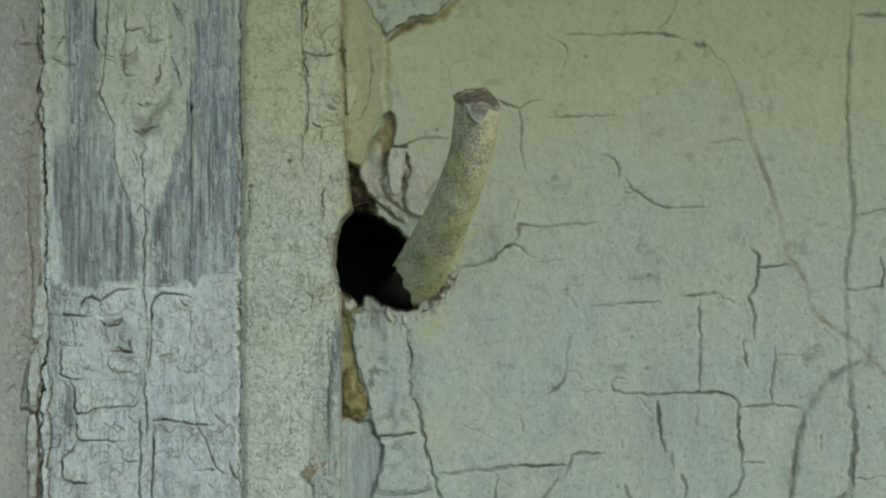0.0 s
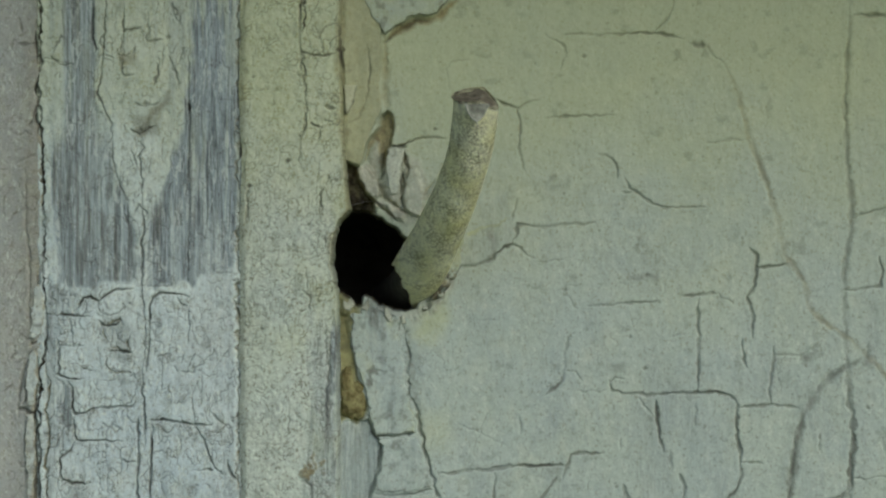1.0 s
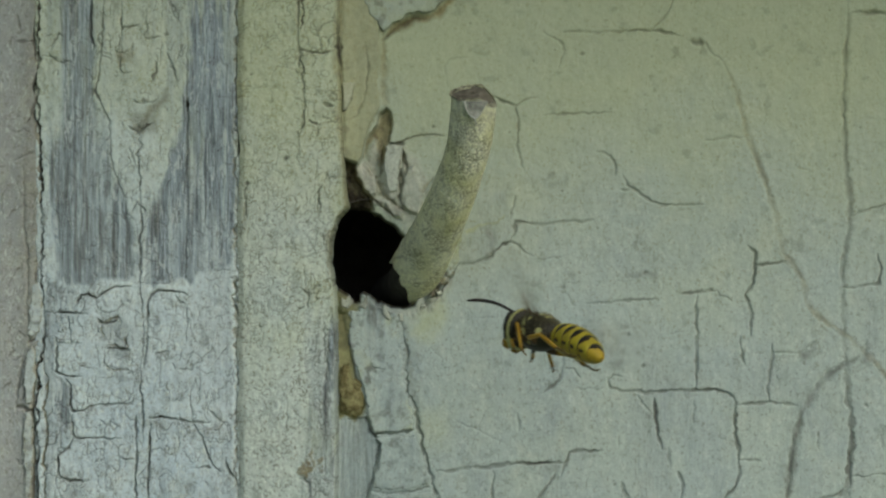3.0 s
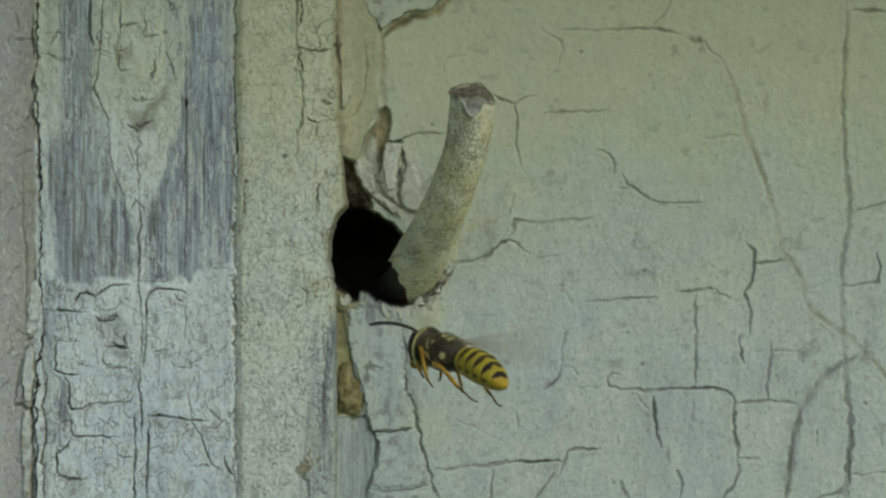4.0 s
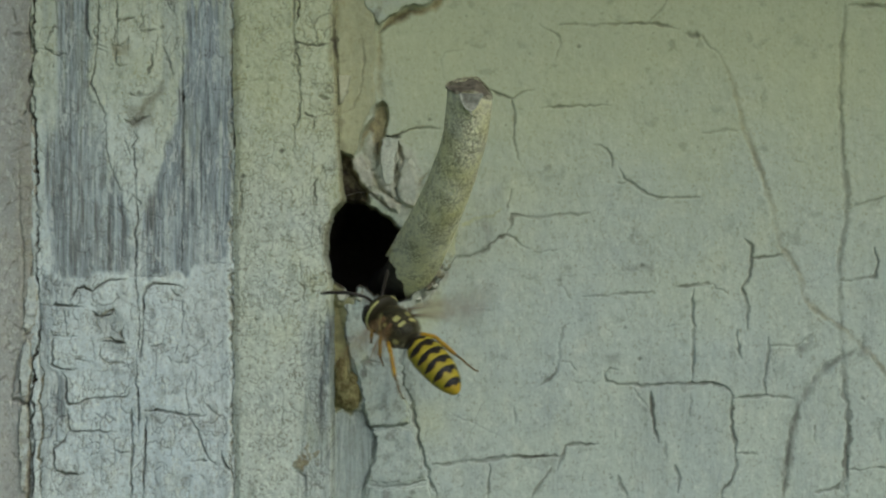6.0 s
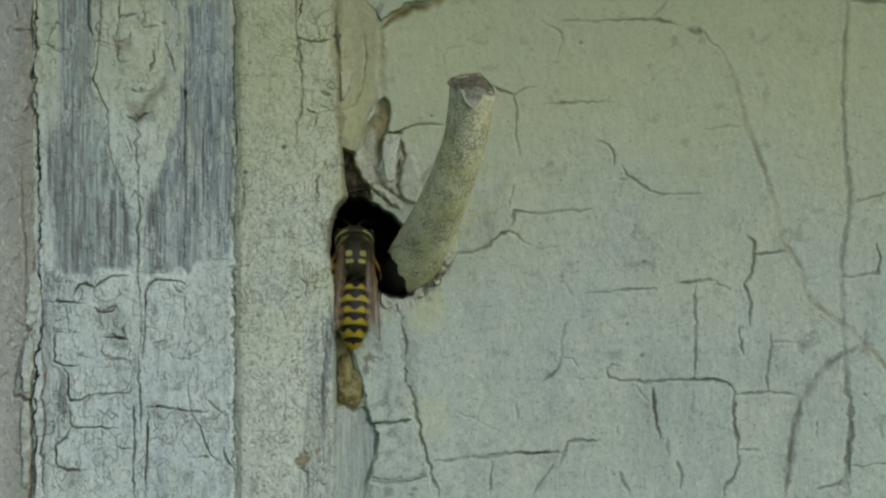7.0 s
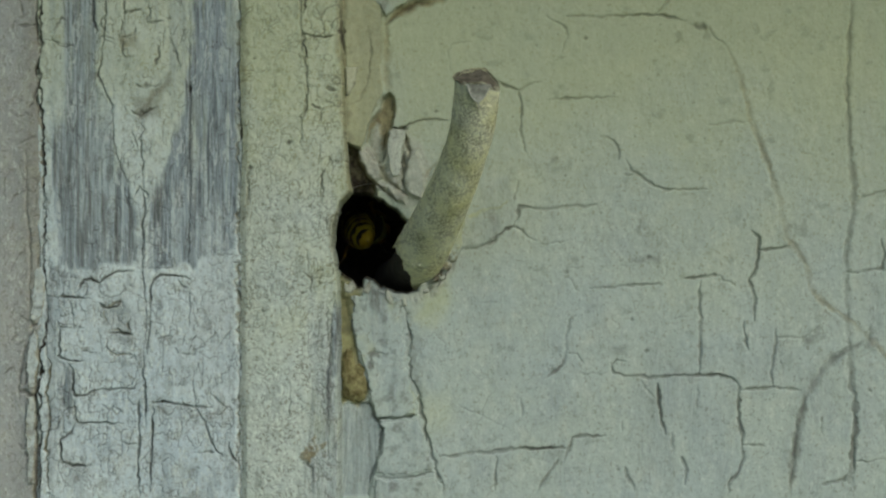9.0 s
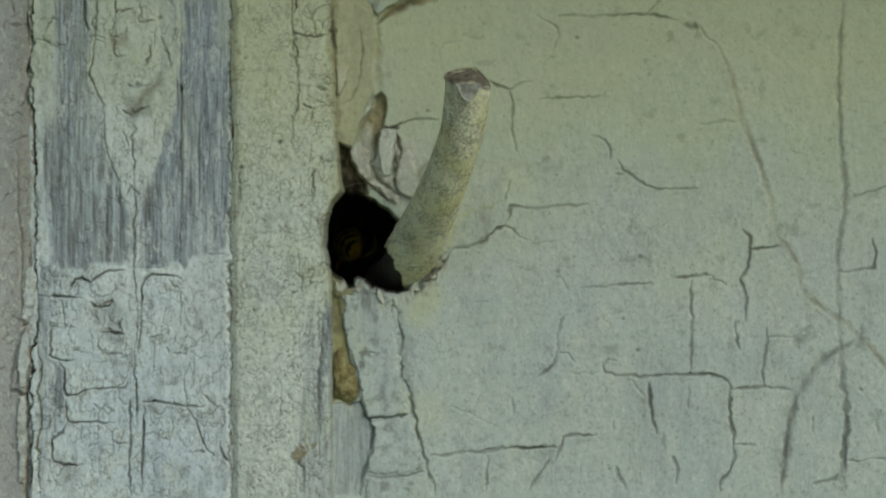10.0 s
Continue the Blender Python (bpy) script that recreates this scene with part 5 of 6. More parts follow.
# ---- the painted cable stub that sticks out of the hole ----
def cable():
    root = tagged(new("cable_stub"), "cut cable stub thick with pale green paint, bent upwards", "cable")
    root.location = MIDDLE
    line = [(-5.33, -5.06, 18.0), (-4.44, -4.61, 10.0), (-3.44, -3.72, 4.0), (-2.56, -2.39, 0.0), (-1.48, -0.49, -3.0), (-0.11, 2.21, -7.0),
            (1.07, 4.85, -10.0), (2.0, 7.44, -12.5), (2.67, 9.99, -14.5), (3.01, 13.27, -16.5), (3.09, 17.05, -18.0)]
    path = [(x, y, z) for x, z, y in line]
    bm = bmesh.new()
    sweep(bm, path[:6], (2.1, 2.15, 2.15, 2.15, 2.1, 2.0), 28, True, 0.03, 0.8, 6)
    part("core", bm, CORE, root, "dark rubber cable core")
    radii = (2.5, 2.6, 2.62, 2.6, 2.52, 2.3, 2.16, 2.06, 2.06, 2.1, 2.1)
    bm = bmesh.new()
    rings = sweep(bm, path, radii, 96, False, 0.03, 0.9, 24)
    # the free end: cut across, chipped at its shoulder, with a facet sliced off its front
    axis = Vector((0.08, -0.45, 0.9)).normalized()
    cuts = ((Vector((2.9, -17.2, 13.95)), Vector((-0.10, -0.36, 0.93)).normalized()), (Vector((4.30, -17.2, 13.35)), Vector((0.62, -0.35, 0.70)).normalized()))
    facet, slope = Vector((3.1, -18.55, 11.6)), Vector((0.05, -0.985, 0.10)).normalized()

    def trimmed(p):
        return max((p - hub).dot(normal) / axis.dot(normal) for hub, normal in cuts)

    for ring in rings:
        for v in ring:
            p = v.co / MM
            over = trimmed(p)
            if over > 0:
                p = p - axis * (over + 0.12 * noise.noise(p * 2.0))
            shaved = (p - facet).dot(slope)
            if shaved > 0 and p.z > 9.0:
                p = p - slope * shaved
            v.co = p * MM
    x0, z0 = (-4.61, -1.72)
    torn = []
    for ring in rings:
        for v in ring:
            p = v.co / MM
            if p.y > 3.0 or (p.z < z0 and p.x < x0 + (z0 - p.z) * 0.36 + 0.35 * noise.noise((p.x, 4.0, p.z * 1.0)) + 0.08 * noise.noise((p.x * 3, 4.0, p.z * 3))):
                torn.append(v)
    bmesh.ops.delete(bm, geom=torn, context="VERTS")
    bmesh.ops.remove_doubles(bm, verts=bm.verts, dist=0.00001)
    coat = part("paint_coat", bm, COAT, root, "pale green wrinkled paint coat")
    lay_masks(coat,
              yellow_green=lambda p: 0.9 * max(0, noise.noise(p * 0.45) + 0.38 + 0.03 * (2.28 - p.z)) * (0.55 + 0.45 * (p.x > 0.33)),
              # this mask also draws the crease's shade across the coat as a dark line
              dirt_shade=lambda p: max(0, 0.9 * noise.noise((p.x * 1.2, p.y * 1.2, p.z * 3.0)) - 0.35) + (0.6 if -0.12 < trimmed(p) else 0) + 0.42 * lump(p.z, -0.55 + 0.12 * p.x + 0.35 * noise.noise((p.x * 1.3, 7.0, 1.0)), 0.13) * smooth_step(noise.noise((p.x * 1.1, 3.0, 5.0)), -0.25, 0.2) + 0.25 * max(0, noise.noise(p * 4) - 0.2)
              + 0.55 * max(0, 0.25 + 1.2 * noise.noise((p.x * 3.0, p.y * 1.0, p.z * 0.5))) * smooth_step(p.z, 7.0, 11.0) * smooth_step(2.6 - p.x, 0.0, 0.9),
              pale=lambda p: 0.2 * max(0, 1.4 * noise.noise(p * 0.8 + Vector((9, 2, 3))) - 0.1))
    # the dark cut across the top
    bm = bmesh.new()
    n, rows = 44, []
    across = axis.orthogonal().normalized()
    other = axis.cross(across)
    top = Vector((3.05, -17.3, 14.2))
    for j in range(1, 13):
        row = []
        for k in range(n):
            a = 2 * math.pi * k / n
            p = top + (across * math.cos(a) + other * math.sin(a)) * 2.02 * j / 12
            p -= axis * (trimmed(p) + 0.06 + 0.2 * noise.noise(p * 1.3) + 0.1 * noise.noise(p * 4))
            shaved = (p - facet).dot(slope)
            row.append(bm.verts.new((p - slope * max(0, shaved)) * MM))
        rows.append(row)
    for a, b in zip(rows, rows[1:]):
        for k in range(n):
            bm.faces.new((a[k], a[(k + 1) % n], b[(k + 1) % n], b[k]))
    bm.faces.new(rows[0][::-1])
    part("cut_crest", bm, NIPPED, root, "dark brown cut across the top")
    # the grey sliced facet: a tongue that narrows downwards, with a raised white burr along its rim
    bm = bmesh.new()
    rows = []
    for j in range(17):
        v = j / 16
        z = 11.55 + 1.65 * v
        half = 1.08 * v ** 0.5 * (1 + 0.4 * noise.noise((v * 4, 2.0, 1.0)))
        row = []
        for k in range(13):
            u = -1 + k / 6
            p = Vector((3.02 + 0.05 * (z - 11) + half * u + 0.16 * noise.noise((u * 2, v * 4, 5.0)), 0, z))
            p.y = facet.y - ((p.x - facet.x) * slope.x + (p.z - facet.z) * slope.z) / slope.y - 0.16 - (1 - u * u) * (0.12 * noise.noise((p.x * 2.5, 1.0, p.z * 2.5)) + 0.08 * noise.noise((p.x * 7, 3.0, p.z * 5)))
            row.append(bm.verts.new(p * MM))
        rows.append(row)
    for a, b in zip(rows, rows[1:]):
        for k in range(12):
            bm.faces.new((a[k], a[k + 1], b[k + 1], b[k]))
    rim = [r[0].co / MM - Vector((0, 0.02, 0)) for r in rows[::-4]] + [rows[0][6].co / MM - Vector((-0.12, 0.02, 0.45))]
    part("cut_end", bm, CUT, root, "rough grey sliced facet")
    bm = bmesh.new()
    sweep(bm, rim, (0.05, 0.09, 0.07, 0.05, 0.07, 0.03)[:len(rim)], 10, True, 0.5, 5.0, 5)
    part("burr", bm, BURR, root, "raised whitish burr")
    return root


cable()


# ---- loose flakes of paint and the brown clump ----
def flake(outline, proud, thick, label, curl=0.0, mat=None, jag=0.2, size=0.8, dress=None, kin="loose paint flakes at the hole", **wear):
    """A loose chip of paint: a ragged outline with thickness, curled away from the wall, its face worn by dress."""
    xs, zs = [p[0] for p in outline], [p[1] for p in outline]
    r = net(min(xs) - 0.5, max(xs) + 0.5, min(zs) - 0.5, max(zs) + 0.5, 0.075)
    r.count = int(40 + abs(sum(xs)) * 3) % 97
    s, d = r.inside(outline, jag, size, 99.0)
    top = proud + thick + curl * (r.x - sum(xs) / len(xs)) ** 2 + 0.05 * fbm(r.x, r.z, 1.6, r.count, 3) + 0.02 * fbm(r.x, r.z, 0.4, r.count + 9, 2)
    r.h += top - (top + 0.6) * (1 - smooth(d, -0.07, 0.09)) - 0.05 * (1 - smooth(d, 0.05, 0.3))
    r.gone |= d < -0.12
    for key, v in wear.items():
        r.add(key, np.s_[:], v * np.clip(1 + 0.9 * fbm(r.x, r.z, 1.3, r.count + 3, 3), 0, 2))
    r.add("dirt_shade", np.s_[:], 0.45 * smooth(fbm(r.x, r.z, 1.2, r.count + 5, 4), 0.15, 0.6) + 0.30 * (1 - smooth(d, 0.0, 0.14)))
    if dress:
        dress(r, d)
    ob = r.mesh("paint_flake", mat or CHIP, 0, sides=False)
    return tagged(ob, label, "paint flake", kin)


def strip_wear(r, d):
    """Fibres and grime at the torn top, a dark scab, a faint crack."""
    top = smooth(r.z, -9.6, -6.2)
    r.h += 0.10 * top * fbm(r.x, r.z, 0.35, 411, 3, 3.0)
    r.add("dirt_shade", np.s_[:], 0.55 * top * smooth(fbm(r.x, r.z, 0.5, 413, 3, 2.5), 0.0, 0.45))
    r.add("pale", np.s_[:], 0.6 * top * smooth(fbm(r.x, r.z, 0.9, 415, 3, 2.0), 0.0, 0.4))
    r.add("bare", np.s_[:], 0.35 * smooth(fbm(r.x, r.z, 1.0, 417, 4, 5.0), 0.0, 0.5))
    r.add("yellow_green", np.s_[:], 0.35 * smooth(fbm(r.x, r.z, 2.5, 419, 3), 0.1, 0.5))
    for shape in ([(-7.72, -11.94), (-6.78, -11.61), (-6.22, -11.94), (-6.44, -12.39), (-7.11, -12.39), (-7.44, -12.83)], [(-7.56, -12.61), (-7.11, -12.39), (-7.00, -13.39), (-7.44, -13.72)]):
        r.patch(shape, -0.08, 0.22, 0.4, 0.6, dirt_shade=0.6)
    r.crack([(-6.89, -11.72), (-6.06, -12.06), (-5.56, -12.28)], 0.16, 0.1, 0.4)


def chip_wear(r, d):
    """Brown primer shows round a chip's broken rim."""
    r.add("stain", np.s_[:], 0.55 * (1 - smooth(d + 0.1 * fbm(r.x, r.z, 0.8, 441, 2), 0.05, 0.3)))
    r.hairs(1.0, 2.0, 0.05, 0.1, 0.03, 0.4, 443)


for chip in ([(-39.56, -3.54), (-39.02, -3.22), (-38.53, -4.20), (-38.58, -5.67), (-38.47, -6.49), (-38.75, -8.12), (-39.46, -8.83), (-39.95, -8.56), (-39.73, -5.94)], [(-40.00, -10.08), (-39.46, -9.43), (-38.96, -10.30), (-39.07, -11.93), (-39.02, -12.75), (-39.29, -14.11), (-39.46, -15.10), (-40.22, -15.20), (-40.33, -13.02)],
             [(-40.22, -16.08), (-39.62, -15.80), (-39.29, -16.84), (-39.40, -19.02), (-39.24, -20.38), (-39.46, -21.74), (-39.35, -24.47), (-40.27, -24.47), (-40.16, -22.29), (-40.38, -19.56)]):
    flake(chip, 4.55, 0.2, "curled chip of greyish paint with brown rims on the casing's edge", 0.1, PAINT_FLAT, 0.25, 0.7, chip_wear, "paint chips on the casing's edge", stain=0.22)


def plate_wear(r, d):
    r.add("bare", np.s_[:], 0.30 * smooth(fbm(r.x, r.z, 1.0, 431, 4, 5.0), 0.0, 0.5))
    r.hairs(1.2, 2.0, 0.05, 0.2, 0.03, 0.3, 433)


flake([(-5.44, 9.94), (-4.67, 10.06), (-3.78, 9.89), (-3.89, 8.39), (-4.22, 6.83), (-4.17, 5.50), (-5.11, 5.28), (-5.50, 6.06), (-5.56, 7.83)], 0.5, 0.35, "whitish upright paint flake standing above the hole", 0.03, pale=0.04)
flake([(-8.22, 27.0), (-7.72, 24.5), (-7.11, 22.83), (-6.22, 21.72), (-5.56, 21.17), (-4.67, 21.83), (-3.0, 22.83), (-1.61, 22.83), (-0.5, 23.28), (0.78, 24.72), (1.72, 27.0)], 0.3, 0.38, "thick flake of yellowish green paint over the seam", 0.004, PAINT_WALL, 0.3, yellow_green=0.3)
flake([(-9.78, 16.17), (-8.33, 16.17), (-8.72, 14.5), (-9.22, 13.22), (-9.67, 13.06)], 1.6, 0.2, "small cream paint chip beside the casing", 0.03, pale=0.35, yellow_green=0.5)
flake([(-9.0, -6.39), (-8.56, -6.22), (-8.17, -6.28), (-7.83, -5.83), (-7.44, -5.17), (-7.0, -5.33), (-6.44, -5.94), (-5.33, -6.39), (-4.5, -6.61), (-4.22, -8.0), (-4.0, -9.94), (-3.72, -12.17), (-3.39, -14.5), (-2.83, -16.5), (-2.72, -18.06), (-4.67, -18.28), (-6.67, -18.28), (-7.22, -16.33), (-7.5, -14.39), (-8.0, -13.39), (-8.67, -11.06), (-9.11, -8.83)],
      0.09, 0.2, "long strip of pale paint with a torn top below the hole", 0.004, PAINT_WALL, 0.3, 0.6, strip_wear)
flake([(-6.67, -18.67), (-4.67, -18.67), (-2.56, -18.44), (-2.0, -19.94), (-1.33, -22.17), (-1.06, -23.39), (-2.72, -23.83), (-5.22, -24.11), (-6.78, -23.61), (-6.22, -21.72), (-6.0, -19.39)], 0.09, 0.18, "four-sided plate of pale paint in the seam", 0.004, PAINT_WALL, 0.3, 0.7, plate_wear)
flake([(-6.67, -24.17), (-4.67, -24.61), (-0.89, -23.94), (0.06, -27.17), (-7.17, -27.17)], 0.09, 0.18, "plate of pale paint edged by cracks", 0.004, PAINT_WALL, 0.25, 0.7, plate_wear)
for crumb, proud in (([(-5.83, -5.83), (-5.50, -5.67), (-5.00, -6.61), (-5.06, -7.28), (-5.44, -7.17), (-5.78, -6.61)], 0.4), ([(-4.33, -6.50), (-3.78, -6.39), (-3.61, -7.28), (-4.11, -7.39)], 0.2), ([(-0.67, -4.28), (-0.11, -4.06), (0.11, -4.61), (-0.33, -4.94)], 0.4),
                     ([(-2.17, -5.78), (-1.56, -5.61), (-1.44, -6.00), (-2.00, -6.11)], 0.45), ([(-9.89, -4.94), (-9.44, -5.17), (-9.00, -4.83), (-8.67, -5.50), (-9.11, -6.17), (-9.78, -5.94)], 0.2), ([(-8.22, -5.94), (-7.72, -5.39), (-7.39, -4.83), (-7.11, -5.50), (-7.44, -6.17)], 0.35)):
    flake(crumb, proud, 0.2, "small whitish crumb of paint on the hole's lower rim", 0.1, jag=0.1, size=0.5, pale=0.5)


def fillet_wear(r, d):
    """Crumbly and brown towards its foot, green with algae at its top."""
    foot = smooth(-r.z, 0.4, 3.0)
    r.h += 0.35 * foot * fbm(r.x, r.z, 0.6, 451, 3)
    r.add("stain", np.s_[:], 0.75 * foot * smooth(fbm(r.x, r.z, 0.8, 453, 3), -0.1, 0.35))
    r.add("dirt_shade", np.s_[:], 0.8 * foot * smooth(fbm(r.x, r.z, 0.6, 455, 3), 0.05, 0.4))
    r.add("yellow_green", np.s_[:], 0.5 * (1 - foot))


flake([(2.5, 2.1), (1.75, 0.2), (1.7, -1.4), (1.2, -2.6), (0.4, -3.9), (-0.6, -4.9), (-1.4, -5.2), (-0.9, -3.4), (-0.2, -1.6), (0.8, 0.6)], 0.35, 0.35, "crumbling fillet of paint between the cable and the wall", -0.08, PAINT_WALL, 0.3, 0.6, fillet_wear)


def clump():
    bm = bmesh.new()
    for cx, cz, wide, tall, deep in ((-8.85, -15.1, 1.15, 1.75, 0.55), (-8.35, -13.65, 0.55, 0.62, 0.45), (-9.4, -13.2, 0.6, 1.6, 0.3)):
        ball = bmesh.ops.create_icosphere(bm, subdivisions=4, radius=1)["verts"]
        for v in ball:
            p = v.co.copy()
            p *= 1 + 0.3 * noise.noise(p * 1.6 + Vector((cx, 0, cz))) + 0.2 * noise.noise(p * 4) + 0.1 * noise.noise(p * 9)
            v.co = Vector((cx + p.x * wide, 0.25 + p.y * deep, cz + p.z * tall)) * MM
    ob = part("resin_clump", bm, CLUMP)
    ob.location = MIDDLE
    return tagged(ob, "brown hardened clump in the seam beside the casing", "clump")


clump()


# ---- the wasp ----
def shell(name, kind_of):
    m, t, b = material(name)
    n = grain(t, 900, 3, 0.6)
    if kind_of in ("banded", "marked"):
        yellow = mix(t, span(t, n, 0.3, 0.7), *(((0.42, 0.41, 0.15), (0.34, 0.33, 0.11)) if kind_of == "marked" else ((0.33, 0.27, 0.016), (0.26, 0.215, 0.018))))
        amber = mix(t, worn(t, "amber"), yellow, (0.44, 0.23, 0.01))
        frayed = t.nodes.new("ShaderNodeMath")
        frayed.operation = "MULTIPLY_ADD"
        frayed.inputs[1].default_value = 0.55
        t.links.new(grain(t, 2600, 3, 0.7), frayed.inputs[0])
        t.links.new(worn(t, "black"), frayed.inputs[2])
        brown = mix(t, span(t, frayed.outputs[0], 0.38, 0.72, 0.0, 0.8), amber, (0.17, 0.10, 0.012))
        col = mix(t, span(t, frayed.outputs[0], 0.68, 0.84), brown, (0.012, 0.010, 0.008) if kind_of == "banded" else (0.026, 0.023, 0.012))
    elif kind_of == "leg":
        col = mix(t, worn(t, "black"), mix(t, span(t, n, 0.3, 0.7), (0.40, 0.25, 0.02), (0.28, 0.155, 0.015)), (0.03, 0.02, 0.012))
    else:
        col = mix(t, span(t, n, 0.3, 0.7), (0.014, 0.012, 0.010), (0.03, 0.024, 0.018))
    t.links.new(col, b.inputs["Base Color"])
    b.inputs["Roughness"].default_value = 0.48 if kind_of != "black" else 0.5
    b.inputs["Specular IOR Level"].default_value = 0.22
    bump(t, b, [(n, 0.03)], 0.5)
    return m


BANDED, MARKED, LEG, BLACK = shell("wasp_shell", "banded"), shell("wasp_head_shell", "marked"), shell("wasp_leg", "leg"), shell("wasp_black", "black")


def wing_film():
    m, t, b = material("wing_film")
    n = grain(t, 700, 3, 0.5)
    t.links.new(mix(t, span(t, n, 0.3, 0.7), (0.18, 0.115, 0.05), (0.11, 0.07, 0.03)), b.inputs["Base Color"])
    b.inputs["Roughness"].default_value = 0.25
    b.inputs["Alpha"].default_value = 0.38
    return m


FILM = wing_film()
VEIN = plain("wing_vein", (0.14, 0.08, 0.03), (0.09, 0.05, 0.02), 900, 0.5, 0.02)
FUR = plain("wasp_fur", (0.19, 0.17, 0.085), (0.10, 0.09, 0.045), 900, 0.7, 0.02)


def loft(name, rings, mat, parent, paint=None, label="", n=44, amber=None):
    """A body part from rings (x, half width, half height, rise), nose to tail, with a pigment pattern.
    paint(x, a) is 1 where black; a is the angle from the back's ridge in radians."""
    bm = bmesh.new()
    made, spots = [], []
    for x, ry, rz, zc in rings:
        ring = []
        for k in range(n):
            a = 2 * math.pi * k / n
            ring.append(bm.verts.new(Vector((x, ry * math.sin(a), zc + rz * math.cos(a))) * MM))
            a = a - 2 * math.pi if a > math.pi else a
            spots.append((paint(x, a) if paint else 1.0, amber(x, a) if amber else 0.0))
        made.append(ring)
    for a, b in zip(made, made[1:]):
        for k in range(n):
            bm.faces.new((a[k], a[(k + 1) % n], b[(k + 1) % n], b[k]))
    bm.faces.new(made[0][::-1])
    bm.faces.new(made[-1])
    bmesh.ops.recalc_face_normals(bm, faces=bm.faces)
    ob = part(name, bm, mat, parent, label)
    for j, key in enumerate(("black", "amber")):
        ob.data.attributes.new(key, "FLOAT", "POINT").data.foreach_set("value", [float(s[j]) for s in spots])
    return ob


def fine(stops, count):
    """Rings between a few stops, smoothly."""
    xs = np.array([s[0] for s in stops])
    t = np.linspace(0, len(stops) - 1, count)
    out = []
    for v in t:
        i = min(int(v), len(stops) - 2)
        u = v - i
        p0, p1, p2, p3 = (np.array(stops[min(max(i + k, 0), len(stops) - 1)], float) for k in (-1, 0, 1, 2))
        q = 0.5 * (2 * p1 + (p2 - p0) * u + (2 * p0 - 5 * p1 + 4 * p2 - p3) * u * u + (3 * p1 - p0 - 3 * p2 + p3) * u ** 3)
        out.append((q[0], max(q[1], 0.02), max(q[2], 0.02), q[3]))
    return out


def girth(s):
    """The hind body's half width along its length, 0 at the waist and 1 at the sting."""
    return float(np.interp(s, (0, 0.03, 0.08, 0.16, 0.28, 0.42, 0.56, 0.70, 0.82, 0.91, 0.97, 1.0), (0.32, 0.85, 1.18, 1.42, 1.54, 1.56, 1.50, 1.34, 1.08, 0.76, 0.45, 0.10)))


def flat_lump(v, centre, width):
    return math.exp(-((v - centre) / width) ** 4)


HIND = 6.8


